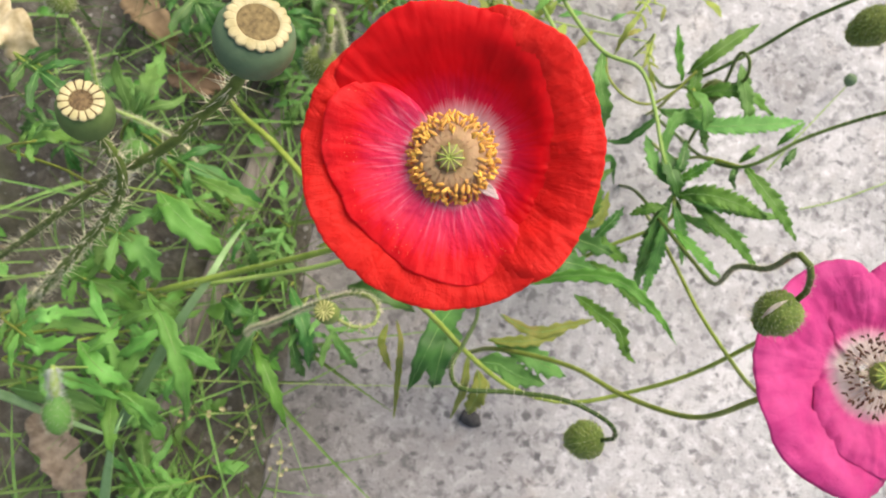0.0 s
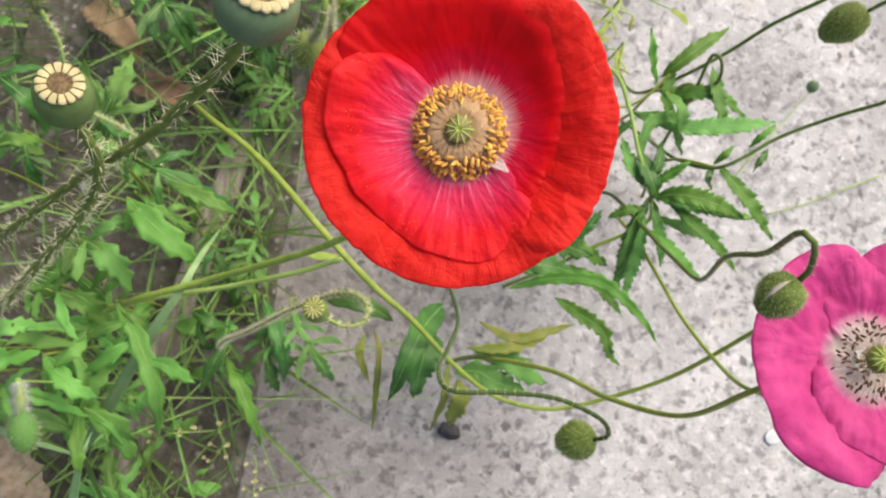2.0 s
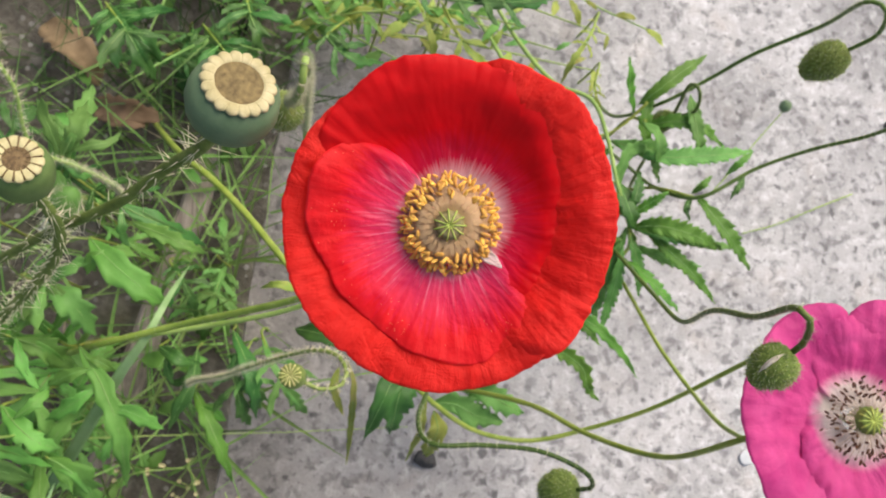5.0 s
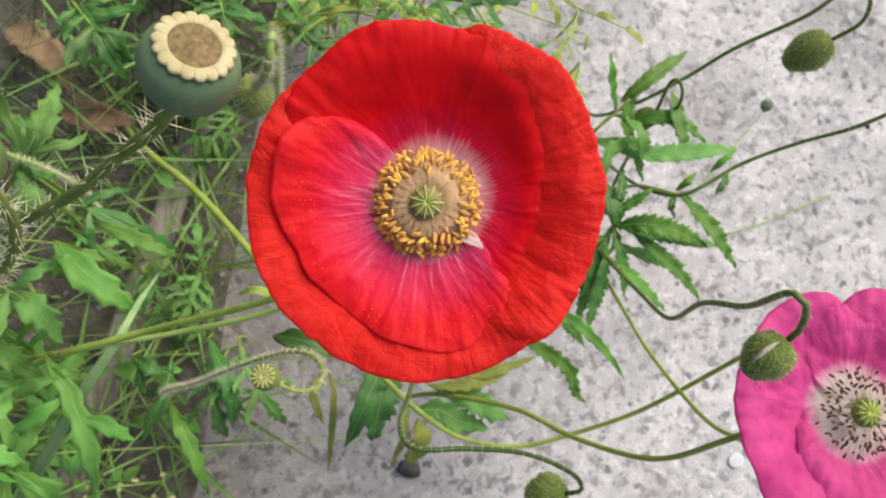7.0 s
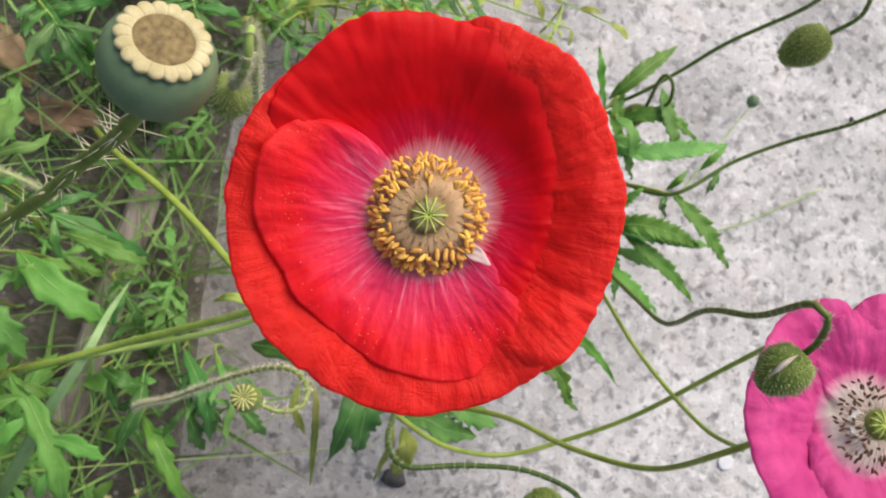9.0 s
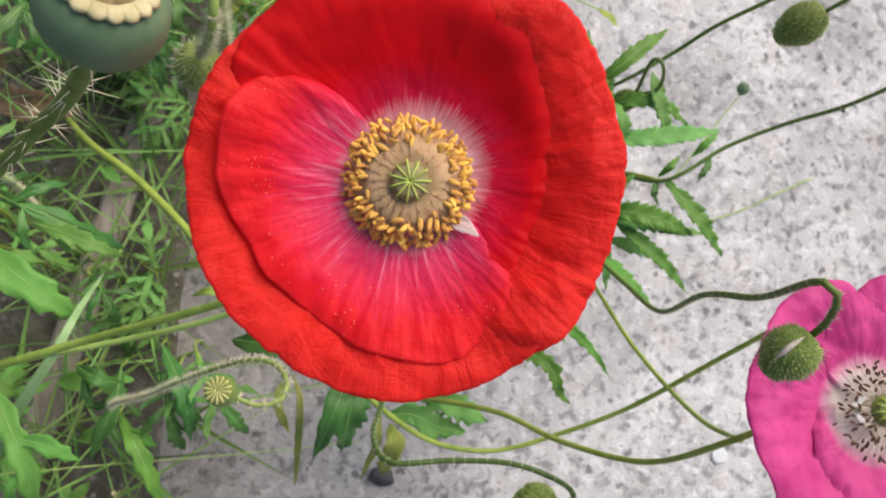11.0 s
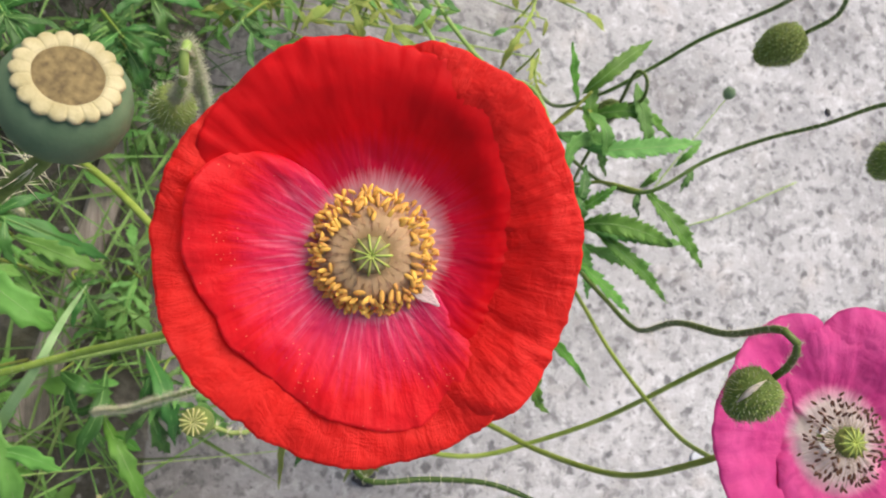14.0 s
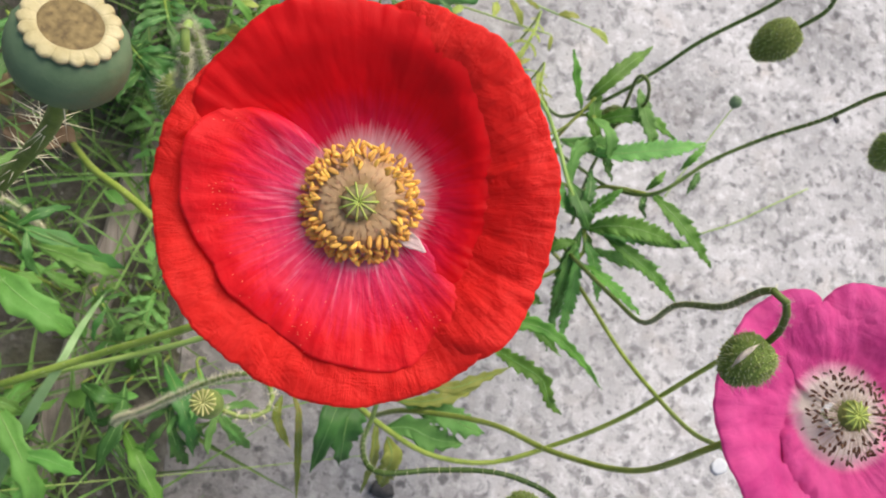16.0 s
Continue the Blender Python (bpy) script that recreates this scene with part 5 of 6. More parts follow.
lobed_weed([(-0.1583, -0.0005, 0.1200), (-0.1589, -0.0168, 0.1600), (-0.1704, -0.0336, 0.1600), (-0.1919, -0.0571, 0.1300)], 0.05, 3, LEAF)
lobed_weed([(-0.1586, 0.0032, 0.1200), (-0.1608, 0.0143, 0.1600), (-0.1709, 0.0245, 0.1700), (-0.1975, 0.0288, 0.1400)], 0.044, 3, LEAF)
lobed_weed([(-0.0395, 0.0053, 0.0400), (-0.0473, -0.0198, 0.0700), (-0.0445, -0.0409, 0.0700), (-0.0375, -0.0622, 0.0400)], 0.03, 3, LEAF_DARK)
lobed_weed([(-0.0305, 0.0143, 0.0500), (-0.0201, -0.0112, 0.0800), (-0.0050, -0.0346, 0.0800), (0.0082, -0.0527, 0.0500)], 0.032, 3, LEAF_BLUE)
lobed_weed([(-0.1083, 0.0735, 0.0300), (-0.0946, 0.0578, 0.0600), (-0.0856, 0.0404, 0.0600), (-0.0826, 0.0242, 0.0400)], 0.026, 3, LEAF_DARK)
lobed_weed([(-0.1604, 0.1069, 0.1800), (-0.1383, 0.1135, 0.2300), (-0.1291, 0.1273, 0.2400), (-0.1299, 0.1497, 0.2200)], 0.036, 3, LEAF_BLUE)
lobed_weed([(-0.1524, 0.2600, 0.1000), (-0.1328, 0.2359, 0.1300), (-0.1174, 0.2246, 0.1300), (-0.1169, 0.2147, 0.1000)], 0.05, 2, LEAF)
lobed_weed([(-0.1714, 0.1301, 0.1400), (-0.1287, 0.1002, 0.1700), (-0.0962, 0.0857, 0.1700), (-0.0658, 0.0736, 0.1400)], 0.036, 4, LEAF_BLUE)
lobed_weed([(-0.2259, 0.0916, 0.2000), (-0.1912, 0.0900, 0.2400), (-0.1783, 0.0943, 0.2400), (-0.1742, 0.0976, 0.2200)], 0.024, 2, LEAF)
lobed_weed([(-0.2273, -0.0312, 0.1800), (-0.1933, -0.0187, 0.2200), (-0.1801, -0.0147, 0.2200), (-0.1741, -0.0124, 0.2000)], 0.03, 4, LEAF)
lobed_weed([(-0.2287, -0.0162, 0.1800), (-0.1957, -0.0293, 0.2200), (-0.1818, -0.0341, 0.2200), (-0.1727, -0.0289, 0.2000)], 0.03, 4, LEAF)
lobed_weed([(-0.2439, -0.0487, 0.1400), (-0.1995, -0.0522, 0.1900), (-0.1739, -0.0587, 0.1900), (-0.1525, -0.0728, 0.1600)], 0.024, 4, LEAF)
lobed_weed([(-0.2002, -0.0404, 0.1000), (-0.1690, -0.0543, 0.1400), (-0.1581, -0.0661, 0.1400), (-0.1618, -0.0857, 0.1100)], 0.03, 3, LEAF)
lobed_weed([(-0.0483, 0.0023, 0.0400), (-0.0373, -0.0169, 0.0700), (-0.0316, -0.0355, 0.0700), (-0.0355, -0.0512, 0.0400)], 0.028, 2, LEAF_DARK)
lobed_weed([(-0.0831, 0.2602, 0.0800), (-0.0623, 0.2256, 0.1200), (-0.0484, 0.2173, 0.1200), (-0.0439, 0.2145, 0.0900)], 0.04, 2, LEAF)
lobed_weed([(-0.0515, 0.2932, 0.0800), (-0.0438, 0.2554, 0.1200), (-0.0360, 0.2371, 0.1200), (-0.0333, 0.2350, 0.0900)], 0.04, 3, LEAF_BLUE)
lobed_weed([(-0.2756, 0.1893, 0.1000), (-0.2395, 0.1646, 0.1400), (-0.2179, 0.1487, 0.1400), (-0.2108, 0.1310, 0.1100)], 0.04, 3, LEAF)
lobed_weed([(-0.1599, 0.1074, 0.1600), (-0.1430, 0.1190, 0.2000), (-0.1391, 0.1372, 0.2000), (-0.1374, 0.1728, 0.1800)], 0.04, 3, LEAF)
lobed_weed([(-0.1482, 0.2557, 0.1200), (-0.1287, 0.2280, 0.1500), (-0.1164, 0.2084, 0.1500), (-0.1093, 0.1981, 0.1200)], 0.04, 3, LEAF)
lobed_weed([(-0.0790, 0.2509, 0.0800), (-0.0621, 0.2227, 0.1100), (-0.0529, 0.2055, 0.1100), (-0.0502, 0.1966, 0.0800)], 0.036, 3, LEAF)
lobed_weed([(0.1091, 0.2803, 0.1400), (0.1244, 0.2619, 0.1700), (0.1550, 0.2603, 0.1700), (0.1933, 0.2794, 0.1500)], 0.034, 4, LEAF)
lobed_weed([(0.0332, 0.2670, 0.1000), (0.0147, 0.2435, 0.1200), (0.0327, 0.2268, 0.1200), (0.0617, 0.2314, 0.1000)], 0.03, 3, LEAF)
lobed_weed([(0.1077, 0.2883, 0.1000), (0.1182, 0.2523, 0.1200), (0.1324, 0.2347, 0.1200), (0.1566, 0.2339, 0.1000)], 0.026, 4, LEAF_YELLOW)
lobed_weed([(0.0790, 0.3002, 0.1000), (0.0903, 0.2686, 0.1200), (0.0975, 0.2459, 0.1200), (0.1038, 0.2299, 0.1000)], 0.02, 4, LEAF_YELLOW)
lobed_weed([(0.2638, 0.3094, 0.0600), (0.2446, 0.2733, 0.0800), (0.2288, 0.2514, 0.0800), (0.2255, 0.2370, 0.0600)], 0.016, 5, LEAF_YELLOW)
lobed_weed([(0.2635, 0.2610, 0.0600), (0.2538, 0.2359, 0.0700), (0.2563, 0.2204, 0.0700), (0.2700, 0.2085, 0.0500)], 0.014, 4, LEAF_YELLOW)
lobed_weed([(0.0570, 0.2774, 0.1400), (0.0776, 0.2608, 0.1700), (0.1101, 0.2577, 0.1700), (0.1757, 0.2664, 0.1500)], 0.03, 4, LEAF)
lobed_weed([(-0.1858, 0.0507, 0.1400), (-0.1532, 0.0405, 0.1900), (-0.1343, 0.0269, 0.2000), (-0.1264, 0.0107, 0.1800)], 0.044, 3, LEAF)
lobed_weed([(-0.1949, -0.0684, 0.1000), (-0.1557, -0.0676, 0.1600), (-0.1393, -0.0783, 0.1600), (-0.1292, -0.1054, 0.1300)], 0.05, 3, LEAF)
lobed_weed([(-0.2107, 0.0178, 0.1400), (-0.1758, 0.0089, 0.1800), (-0.1566, 0.0020, 0.1800), (-0.1454, -0.0126, 0.1500)], 0.04, 3, LEAF_BLUE)

def cut_weed(label, mat, *lobes):
    """A weed shoot with one deeply cut leaf: the first lobe runs from the stem to the tip, the others branch from it."""
    i = next(weed_numbers)
    base = Vector(lobes[0][0][0])
    g = Vector((base.x - 0.008, base.y + 0.006, -0.02))
    wd = plant("weed", g, label, "weed")
    wd["group"] = "weeds in the strip"
    part("stem", stem_mesh([g, g.lerp(base, 0.6) + Vector((0.003, 0.002, 0)), base], 0.0014, 0.0008, 24, 7), STEM, wd)
    bm, rib = bmesh.new(), bmesh.new()
    for k, (pts, width, teeth) in enumerate(lobes):
        pts = [Vector(p) + Vector((0, 0, 0.0003 * k)) for p in pts]
        blade(bm, pts, width * 1.08, teeth, 0.46, 700 + 11 * i + k, 0.14, 1.2, teeth * 8 + 9, 0.72 if k == 0 else 0.85, 0.92)
        r = 0.00045 if k == 0 else 0.00028
        tube(rib, [p + Vector((0, 0, r * 0.4)) for p in spline(pts, 10)], lambda q: r * (1.1 - q), 5)
    bm.normal_update()
    bmesh.ops.solidify(bm, geom=list(bm.faces), thickness=0.0003)
    leaf = part("leaf", bm, mat, wd)
    part("midrib", rib, RIB, leaf)


cut_weed("weed shoot with a broad three-pointed green leaf", LEAF,
         ([(-0.1312, 0.0711, 0.1900), (-0.1160, 0.0558, 0.2000), (-0.0971, 0.0398, 0.2000), (-0.0825, 0.0287, 0.1850)], 0.024, 4),
         ([(-0.1198, 0.0626, 0.1970), (-0.1255, 0.0582, 0.1980), (-0.1320, 0.0483, 0.1900)], 0.011, 2),
         ([(-0.1198, 0.0610, 0.1970), (-0.1110, 0.0630, 0.1980), (-0.1020, 0.0600, 0.1900)], 0.008, 2))
cut_weed("weed shoot with a long narrow toothed leaf", LEAF,
         ([(-0.1050, 0.0801, 0.2000), (-0.0882, 0.0736, 0.2050), (-0.0725, 0.0666, 0.2050), (-0.0587, 0.0618, 0.1950)], 0.013, 6),
         ([(-0.0950, 0.0765, 0.2010), (-0.0900, 0.0690, 0.2020), (-0.0840, 0.0630, 0.1960)], 0.006, 2))
cut_weed("weed shoot with a deeply cut five-lobed green leaf", LEAF,
         ([(-0.1387, 0.0040, 0.1700), (-0.1219, -0.0196, 0.1800), (-0.1093, -0.0507, 0.1800), (-0.1091, -0.0890, 0.1500)], 0.017, 5),
         ([(-0.1223, -0.0209, 0.1780), (-0.1352, -0.0307, 0.1800), (-0.1570, -0.0435, 0.1650)], 0.013, 3),
         ([(-0.1283, -0.0105, 0.1780), (-0.1391, -0.0137, 0.1800), (-0.1558, -0.0216, 0.1700)], 0.012, 3),
         ([(-0.1174, -0.0340, 0.1780), (-0.1006, -0.0385, 0.1820), (-0.0845, -0.0494, 0.1700)], 0.013, 3),
         ([(-0.1123, -0.0509, 0.1780), (-0.1174, -0.0619, 0.1750), (-0.1212, -0.0709, 0.1650)], 0.008, 2),
         ([(-0.1330, -0.0040, 0.1740), (-0.1250, -0.0060, 0.1760), (-0.1150, -0.0130, 0.1700)], 0.009, 2))
cut_weed("weed shoot with a two-forked toothed leaf", LEAF,
         ([(-0.1749, -0.0320, 0.1900), (-0.1617, -0.0438, 0.2000), (-0.1499, -0.0533, 0.2000), (-0.1405, -0.0587, 0.1850)], 0.016, 4),
         ([(-0.1652, -0.0390, 0.1980), (-0.1542, -0.0309, 0.2000), (-0.1487, -0.0219, 0.1900)], 0.010, 3),
         ([(-0.1690, -0.0370, 0.1950), (-0.1700, -0.0460, 0.1950), (-0.1690, -0.0560, 0.1850)], 0.009, 3))
cut_weed("weed with a long smooth blue-green leaf turning yellow", LEAF_BLUE,
         ([(-0.2384, -0.0690, 0.1400), (-0.2086, -0.0702, 0.1600), (-0.1795, -0.0760, 0.1600), (-0.1573, -0.0884, 0.1400)], 0.018, 2))
cut_weed("low weed with a narrow dark toothed leaf", LEAF_DARK,
         ([(-0.0793, 0.0011, 0.0600), (-0.0796, -0.0216, 0.0800), (-0.0891, -0.0440, 0.0800), (-0.0983, -0.0630, 0.0600)], 0.014, 4),
         ([(-0.0793, -0.0150, 0.0740), (-0.0870, -0.0230, 0.0760), (-0.0990, -0.0260, 0.0700)], 0.008, 2),
         ([(-0.0850, -0.0330, 0.0790), (-0.0800, -0.0430, 0.0790), (-0.0770, -0.0520, 0.0700)], 0.007, 2))
cut_weed("low weed with a narrow dark toothed leaf", LEAF_MID,
         ([(-0.0819, -0.0320, 0.0500), (-0.0698, -0.0502, 0.0700), (-0.0570, -0.0783, 0.0700), (-0.0497, -0.1045, 0.0500)], 0.016, 5),
         ([(-0.0740, -0.0440, 0.0640), (-0.0650, -0.0480, 0.0680), (-0.0550, -0.0560, 0.0600)], 0.009, 2))
cut_weed("low weed with a narrow dark toothed leaf", LEAF_DARK,
         ([(-0.0526, 0.0155, 0.0600), (-0.0394, -0.0104, 0.0800), (-0.0334, -0.0324, 0.0800), (-0.0322, -0.0542, 0.0600)], 0.017, 4),
         ([(-0.0450, 0.0010, 0.0720), (-0.0500, -0.0110, 0.0740), (-0.0560, -0.0210, 0.0680)], 0.008, 2))
cut_weed("low weed with a small dark forked leaf", LEAF_DARK,
         ([(-0.1046, 0.0027, 0.0800), (-0.0929, -0.0035, 0.1000), (-0.0835, -0.0077, 0.1000), (-0.0750, -0.0100, 0.0800)], 0.012, 3),
         ([(-0.0960, -0.0010, 0.0930), (-0.0960, -0.0130, 0.0950), (-0.0930, -0.0250, 0.0850)], 0.009, 3))

# ---- filler of the strip: more weeds, grass, ground leaves, litter ----
EA, EB = Vector(EDGE_A), Vector(EDGE_B)
ALONG = (EA - EB).normalized()
OFF = Vector((-ALONG.y, ALONG.x, 0))


def strip_point(s, o):
    """A place in the strip: s metres along the slab's edge, o metres away from it."""
    p = EB + ALONG * s + OFF * o
    return Vector((p.x, p.y, -0.02))


rng = random.Random(77)
KINDS = ((LEAF, 6), (LEAF_BLUE, 5), (LEAF_DARK, 1))
POOL = [k for k, c in KINDS for _ in range(c)]
for i in range(20):
    s, o = -0.12 + 0.75 * rng.random() ** 1.4, abs(rng.gauss(0, 0.13)) + 0.01
    g = strip_point(s, o)
    mt = rng.choice(POOL)
    wd = plant("weed", g, "low weed with ragged lobed leaves among the grass", "weed")
    wd["group"] = "weeds in the strip"
    top = g + Vector((rng.uniform(-0.02, 0.03), rng.uniform(-0.03, 0.02), rng.uniform(0.03, 0.09)))
    part("stem", stem_mesh([g, g.lerp(top, 0.5) + Vector((rng.uniform(-0.006, 0.006), rng.uniform(-0.006, 0.006), 0)), top], 0.0012, 0.0007, 14, 6), STEM, wd)
    for k in range(rng.randint(2, 4)):
        an = rng.uniform(0, 6.283)
        d = Vector((math.cos(an), math.sin(an), 0))
        ln = rng.uniform(0.035, 0.075)
        st = g.lerp(top, rng.uniform(0.55, 1.0))
        pts = [st, st + d * ln * 0.35 + Vector((0, 0, ln * 0.22)), st + d * ln * 0.7 + Vector((0, 0, ln * 0.2)), st + d * ln + Vector((0, 0, ln * rng.uniform(-0.25, 0.1)))]
        lobed_leaf(wd, pts, ln * rng.uniform(0.5, 0.75), rng.randint(2, 4), 1000 + i * 7 + k, mt)


def grass_stuff(name, count, seed, mat, length, width, label, spread=0.16, lift=0.9, s0=-0.2, s1=0.85, o0=-0.005):
    bm = bmesh.new()
    r = random.Random(seed)
    for _ in range(count):
        g = strip_point(r.uniform(s0, s1), o0 + abs(r.gauss(0, spread)))
        an = r.uniform(0, 6.283)
        d = Vector((math.cos(an), math.sin(an), 0))
        ln = length * r.uniform(0.45, 1.3)
        w = width * r.uniform(0.5, 1.3)
        bend = r.uniform(0.2, 1.1)
        sd = Vector((-d.y, d.x, 0))
        prev = None
        for k in range(6):
            t = k / 5
            p = g + d * ln * (t * (1 - lift * 0.6) + bend * t * t * 0.45) + Vector((0, 0, ln * (lift * t - 0.45 * bend * t * t)))
            half = w / 2 * (1 - t**2.5) + 0.00008
            cur = (bm.verts.new(p - sd * half + Vector((0, 0, half * 0.5))), bm.verts.new(p), bm.verts.new(p + sd * half + Vector((0, 0, half * 0.5))))
            if prev:
                bm.faces.new((prev[0], prev[1], cur[1], cur[0]))
                bm.faces.new((prev[1], prev[2], cur[2], cur[1]))
            prev = cur
    return tagged(part(name, bm, mat), label, "grass", kind="stuff")


grass_stuff("grass", 270, 1, GRASS, 0.13, 0.0016, "fine green grass blades growing thickly in the strip", s1=0.3)
# far end: the blades' colour is darkened to stand for shade
grass_stuff("grass", 850, 4, GRASS_SHADED, 0.13, 0.0014, "fine grass blades at the strip's far end, coloured dark for shade", s0=0.3)
grass_stuff("grass", 230, 2, GRASS, 0.18, 0.003, "longer loose grass blades among the weeds", 0.13, 0.7)
grass_stuff("dry_grass", 500, 3, DRY_PALE, 0.09, 0.0014, "thin straw-coloured dead grass at the soil", 0.13, 0.25)


def ground_leaves():
    bm = bmesh.new()
    r = random.Random(9)
    for _ in range(190):
        g = strip_point(r.uniform(-0.2, 0.85), 0.005 + abs(r.gauss(0, 0.15)))
        an = r.uniform(0, 6.283)
        d = Vector((math.cos(an), math.sin(an), 0))
        ln = r.uniform(0.012, 0.034)
        z = r.uniform(0.004, 0.055)
        st = g + Vector((0, 0, z))
        blade(bm, [st, st + d * ln * 0.5 + Vector((0, 0, ln * 0.2)), st + d * ln + Vector((0, 0, ln * r.uniform(-0.3, 0.2)))], ln * r.uniform(0.35, 0.6), 3, 0.25, r.randint(0, 9999), 0.15, n=9)
    return tagged(part("undergrowth", bm, LEAF), "mat of small green leaves close to the soil", "undergrowth", kind="stuff")


ground_leaves()


def strip_gravel():
    """Small rounded stones bedded in the soil of the strip, most of them by the slab."""
    bm = bmesh.new()
    r = random.Random(77)
    for _ in range(420):
        g = strip_point(r.uniform(-0.2, 0.5), 0.012 + abs(r.gauss(0, 0.06)))
        size = 0.0016 + 0.004 * r.random() ** 3
        made = bmesh.ops.create_icosphere(bm, subdivisions=1, radius=size)["verts"]
        turn = r.uniform(0, 6.283)
        for v in made:
            k = 1 + 0.35 * noise.noise(v.co * (0.9 / size) + g * 300)
            q = Vector((v.co.x * 1.3, v.co.y, v.co.z * 0.7)) * k
            v.co = Vector((q.x * math.cos(turn) - q.y * math.sin(turn), q.x * math.sin(turn) + q.y * math.cos(turn), q.z)) + g + Vector((0, 0, 0.002 + size * 0.3))
    return tagged(part("gravel", bm, GRAVEL), "small grey stones bedded in the dark soil", "gravel", kind="stuff")


strip_gravel()


# long pale blades that cross each other
def long_blade(pts, width, label, mat=None):
    p = thing("grass_blade", Vector(pts[0]), label, "grass")
    bm = bmesh.new()
    blade(bm, pts, width, 1, 0.0, 16, 0.15, 0.0, 24, 0.5, 0.6)
    bm.normal_update()
    bmesh.ops.solidify(bm, geom=list(bm.faces), thickness=0.0003)
    part("leaf", bm, mat or GRASS, p)
    return p


long_blade([(-0.1840, -0.1065, 0.0600), (-0.1540, -0.0741, 0.1200), (-0.1123, -0.0164, 0.1800), (-0.0921, 0.0105, 0.2000), (-0.0823, 0.0344, 0.1900), (-0.0744, 0.0580, 0.1600)], 0.0085, "long pale green grass blade crossing the weeds", BLADE_PALE)
long_blade([(-0.2943, -0.0753, 0.0800), (-0.2460, -0.0757, 0.1300), (-0.1939, -0.0868, 0.1600), (-0.1519, -0.0977, 0.1700)], 0.0075, "pale grass blade lying across the stems", BLADE_PALE)
long_blade([(-0.1980, -0.1873, 0.0400), (-0.1809, -0.1532, 0.0900), (-0.1606, -0.1087, 0.1500), (-0.1522, -0.0939, 0.1700), (-0.1477, -0.0805, 0.1700)], 0.008, "upright grass sheath where blades meet", BLADE_PALE)
long_blade([(-0.1552, -0.0973, 0.1600), (-0.1590, -0.1337, 0.1000), (-0.1579, -0.1729, 0.0400)], 0.004, "short grass blade bending down to soil", GRASS)
long_blade([(-0.1604, -0.0010, 0.1000), (-0.1454, 0.0183, 0.1200), (-0.1610, 0.0449, 0.1200), (-0.1788, 0.0657, 0.1000)], 0.004, "narrow grass blade among the lobed leaves", GRASS)


def white_bud(at, tip, seed):
    base = Vector(at)
    p = thing("hairy_bud", base - Vector((0.004, 0, base.z + 0.02)), "small green bud hanging from a neck of white down", "flower bud", "downy young buds")
    m = axis_frame(at, toward(at, tip)) @ Matrix.Scale(1.5, 4)
    bud = part("bud", lathe([(0.0008, 0.003), (0.0032, 0.0045), (0.0052, 0.009), (0.0054, 0.012), (0.004, 0.017), (0.0006, 0.0195)], 18), LEAF_BLUE, p, "green hairy bud", m)
    part("neck", lathe([(0.0008, -0.009), (0.0016, -0.006), (0.002, 0), (0.0016, 0.005)], 14), STEM_PALE, p, "", m)
    r = random.Random(seed)
    bm, fine = bmesh.new(), bmesh.new()
    for _ in range(420):
        z, an = r.uniform(-0.008, 0.005), r.uniform(0, 6.283)
        q = Vector((math.cos(an), math.sin(an), 0))
        spike(bm, q * 0.0014 + Vector((0, 0, z)), q + Vector((0, 0, r.uniform(-0.2, 1.2))), r.uniform(0.002, 0.0045), 0.00011)
        z = r.uniform(0.005, 0.018)
        w = 0.0052 * math.sin(math.pi * (0.12 + 0.8 * (z - 0.004) / 0.0155)) ** 0.7
        spike(fine, q * w + Vector((0, 0, z)), q + Vector((0, 0, r.uniform(-0.2, 0.6))), r.uniform(0.0012, 0.0026), 0.00006)
    part("down", bm, DOWN, p, "dense white down", m)
    part("hair", fine, HAIR, bud, "", m)
    part("stem", stem_mesh([p.location, base.lerp(p.location, 0.5) + Vector((0.005, 0.004, 0)), tuple(m @ Vector((0, 0, -0.008)))], 0.001, 0.0008, 20, 7), STEM_PALE, p)


white_bud((-0.1639, -0.0571, 0.2500), (-0.1624, -0.0771, 0.2450), 1)
white_bud((-0.1379, 0.0730, 0.2400), (-0.1304, 0.0808, 0.2500), 2)


def dry_leaf(pts, width, seed, mat, label):
    p = thing("dead_leaf", Vector(pts[0]), label, "dead leaf", "dead leaves")
    bm = bmesh.new()
    blade(bm, pts, width, 5, 0.32, seed, 0.35, 0.3, 40, 0.65, 0.6)
    bm.normal_update()
    bmesh.ops.solidify(bm, geom=list(bm.faces), thickness=0.0004)
    part("leaf", bm, mat, p)


dry_leaf([(-0.3151, 0.2320, 0.0800), (-0.2906, 0.2115, 0.1000), (-0.2769, 0.2032, 0.1000), (-0.2754, 0.1869, 0.0800)], 0.05, 1, DRY_PALE, "crumpled beige dead leaf caught in the weeds")
dry_leaf([(-0.2578, -0.0986, 0.0400), (-0.2344, -0.1204, 0.0600), (-0.2214, -0.1426, 0.0600), (-0.2169, -0.1785, 0.0400)], 0.038, 2, DRY_GREY, "broad brown dead leaf on the soil")
dry_leaf([(-0.2232, 0.2784, 0.0100), (-0.1989, 0.2576, 0.0300), (-0.1809, 0.2397, 0.0300), (-0.1766, 0.2274, 0.0100)], 0.035, 3, DRY, "brown dead leaf under the weeds")
dry_leaf([(-0.1799, 0.2075, 0.0100), (-0.1487, 0.1987, 0.0300), (-0.1198, 0.1984, 0.0200)], 0.03, 4, DRY, "curled brown dead leaf under the weeds")
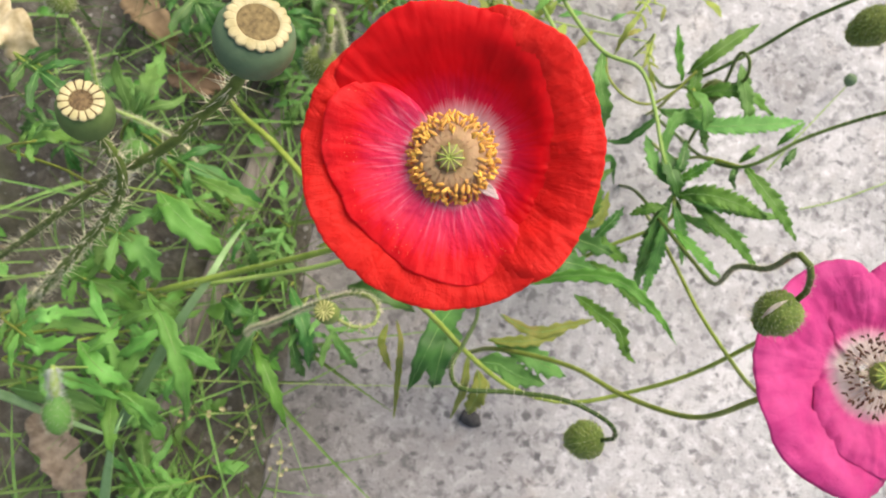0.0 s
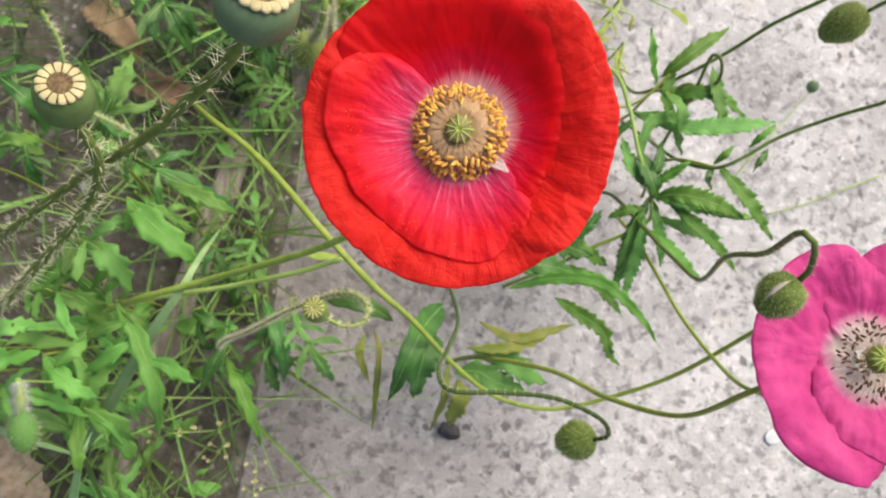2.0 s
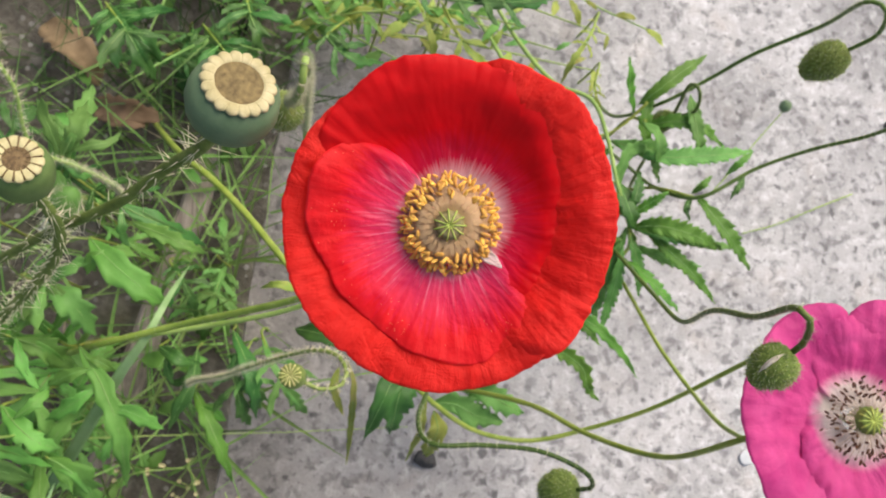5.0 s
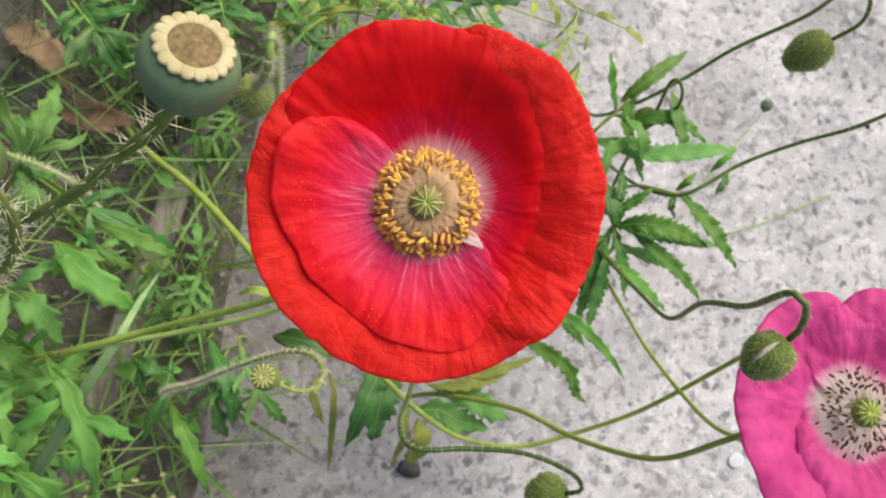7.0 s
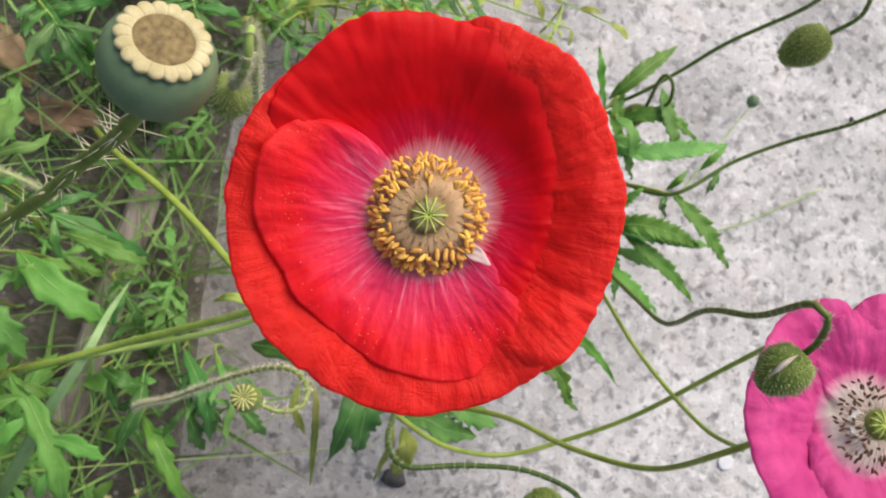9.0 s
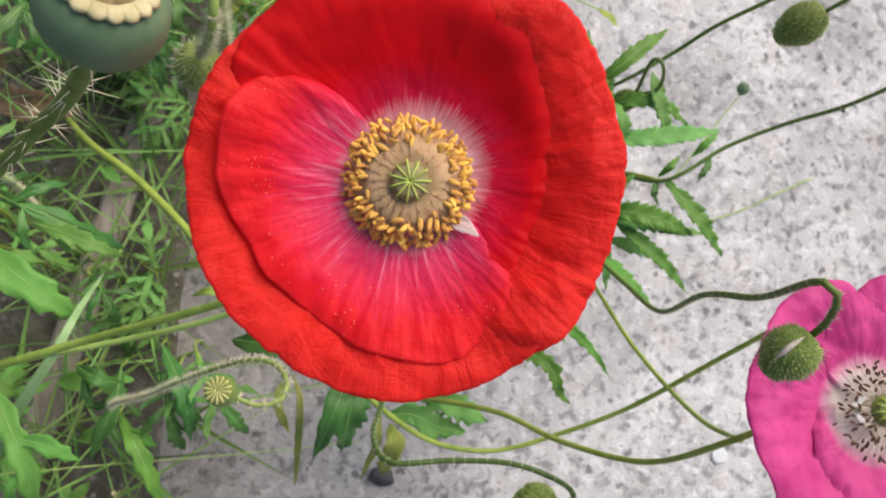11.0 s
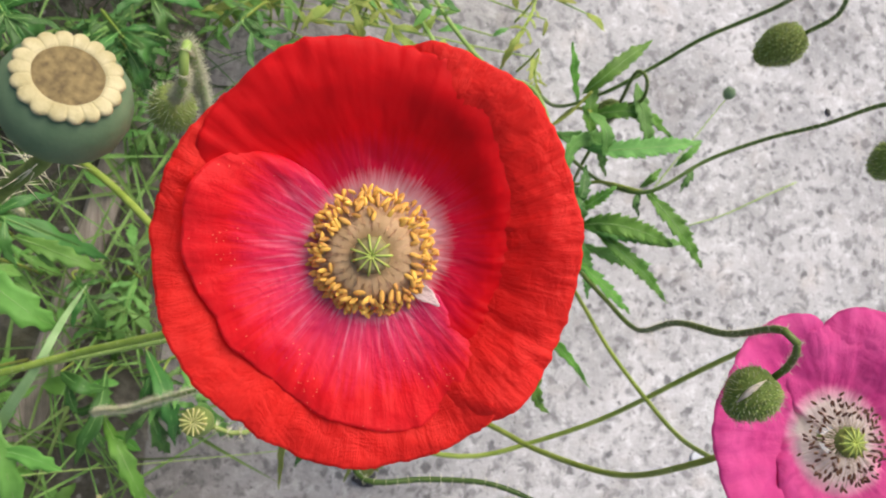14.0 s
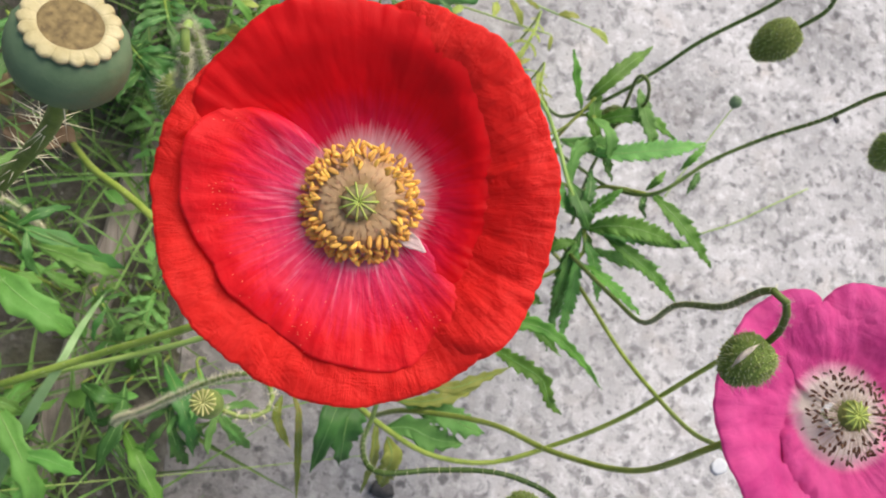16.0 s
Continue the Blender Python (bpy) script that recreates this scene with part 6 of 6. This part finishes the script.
dry_leaf([(-0.1694, 0.2028, 0.0100), (-0.1483, 0.1928, 0.0300), (-0.1312, 0.1921, 0.0200)], 0.03, 5, DRY, "curled brown dead leaf under the weeds")


# ---- small things on the slab ----
def pebble(at, size, seed, mat, label, flat=0.6):
    bm = bmesh.new()
    bmesh.ops.create_icosphere(bm, subdivisions=3, radius=1)
    for v in bm.verts:
        k = 1 + 0.25 * noise.noise(v.co * 1.3 + Vector((seed, 0, 0)))
        v.co = Vector((v.co.x * size * k, v.co.y * size * 1.4 * k, v.co.z * size * flat * k))
    ob = part("pebble", bm, mat, None, "", Matrix.Translation(Vector(at) + Vector((0, 0, size * flat * 0.6))) @ Matrix.Rotation(seed, 4, "Z"))
    return tagged(ob, label, "pebble")


DARK_STONE = plant_material("dark_stone", (0.02, 0.02, 0.022), (0.06, 0.06, 0.062), 200, 0.6, 0, 0.1)
WHITE_PETAL = plant_material("fallen_petal_white", (0.6, 0.64, 0.7), (0.78, 0.8, 0.84), 90, 0.6, 0.2, 0.05)
pebble((0.1140, -0.0981, 0.0000), 0.0075, 1.2, DARK_STONE, "small dark pebble lying on the slab")
pebble((0.6116, 0.2381, 0.0000), 0.003, 0.3, DARK_STONE, "tiny black stone chip on the slab")
pebble((0.5266, -0.0428, 0.0000), 0.0075, 2.0, DARK_STONE, "small dark pebble lying on the slab")


def fallen_petal(at, size):
    bm = bmesh.new()
    bmesh.ops.create_icosphere(bm, subdivisions=3, radius=1)
    for v in bm.verts:
        k = 1 + 0.18 * noise.noise(v.co * 1.7)
        v.co = Vector((v.co.x * size * k, v.co.y * size * 0.85 * k, (v.co.z + 0.3 * v.co.x * v.co.x) * 0.0012))
    return tagged(part("fallen_petal", bm, WHITE_PETAL, None, "", Matrix.Translation(Vector(at) + Vector((0, 0, 0.0014)))), "small bluish-white fallen petal on the slab", "petal")


fallen_petal((0.4320, -0.1035, 0.0000), 0.0085)


# tiny yellow-white weed flowers near the soil
def tiny_flowers(pts, seed):
    p = thing("small_weed", Vector(pts[0]), "sprig of tiny cream weed flowers near the slab", "weed")
    part("stem", stem_mesh(pts, 0.0008, 0.0005, 20, 6), STEM_PALE, p)
    r = random.Random(seed)
    path = spline(pts, 20)
    for k in range(8):
        q = path[8 + int(k * 1.4)] + Vector((r.uniform(-0.008, 0.008), r.uniform(-0.008, 0.008), r.uniform(0.001, 0.008)))
        bm = bmesh.new()
        for j in range(5):
            an = j * 1.2566
            dd = Vector((math.cos(an), math.sin(an), 0.5)) * 0.0022
            blade(bm, [q, q + dd * 0.6, q + dd], 0.0016, 1, 0.0, j, 0.2, 0, 5)
        f = part("flower", bm, CREAM, p)
        part("stalk", tube(bmesh.new(), [path[8 + int(k * 1.4)], q], lambda s: 0.0003, 4), STEM_PALE, p)


tiny_flowers([(-0.1061, -0.1434, -0.0100), (-0.0922, -0.1232, 0.0200), (-0.0806, -0.1032, 0.0400), (-0.0844, -0.0926, 0.0500), (-0.0802, -0.0854, 0.0500)], 1)
tiny_flowers([(-0.0619, -0.1805, 0.0000), (-0.0572, -0.1516, 0.0200), (-0.0531, -0.1239, 0.0400), (-0.0549, -0.1130, 0.0500)], 2)
tiny_flowers([(-0.1603, -0.1201, 0.0000), (-0.1317, -0.1007, 0.0400), (-0.1179, -0.0953, 0.0500), (-0.0872, -0.0941, 0.0400)], 3)


# ---- yellow-green sprigs that reach over the slab behind the red flower ----
rng = random.Random(123)
for i, (ax, mt) in enumerate(zip([(0.0336, 0.2808, 0.0900), (0.0584, 0.2725, 0.0800), (0.0770, 0.2782, 0.1000), (0.1020, 0.2713, 0.0800), (0.1195, 0.2863, 0.0900), (0.1390, 0.2682, 0.0700), (0.1591, 0.2798, 0.0900), (0.0659, 0.2557, 0.0600), (0.1935, 0.2765, 0.0600), (0.2495, 0.3053, 0.0400), (0.2836, 0.3195, 0.0400), (0.2363, 0.2692, 0.0300)],
                                 (LEAF, LEAF_YELLOW, LEAF, LEAF_YELLOW, LEAF, LEAF_YELLOW, LEAF, LEAF, LEAF_BLUE, LEAF_YELLOW, LEAF_YELLOW, LEAF_YELLOW))):
    tip = Vector(ax)
    g = strip_point((tip - EB).dot(ALONG) + rng.uniform(-0.02, 0.06), rng.uniform(0.0, 0.03))
    sp = plant("weed_sprig", g, "straggling yellow-green sprig reaching over the slab", "weed")
    sp["group"] = "sprigs over the slab"
    mid = g.lerp(tip, 0.5) + Vector((rng.uniform(-0.01, 0.01), rng.uniform(-0.01, 0.01), 0.035))
    pts = [g, mid, tip, tip + (tip - mid) * 0.25]
    part("stem", stem_mesh(pts, 0.0013, 0.0007, 30, 7), STEM_PALE, sp)
    path = spline(pts, 12)
    for k in range(4, 12):
        d = Vector((rng.uniform(-1, 1), rng.uniform(-1, 1), rng.uniform(-0.1, 0.3))).normalized()
        ln = rng.uniform(0.014, 0.032)
        q = path[k]
        leaf_part(sp, [q, q + d * ln * 0.5 + Vector((0, 0, ln * 0.12)), q + d * ln], ln * rng.uniform(0.28, 0.42), 4, 0.3, 4000 + i * 20 + k, mt, "", 0.2, rib=False)
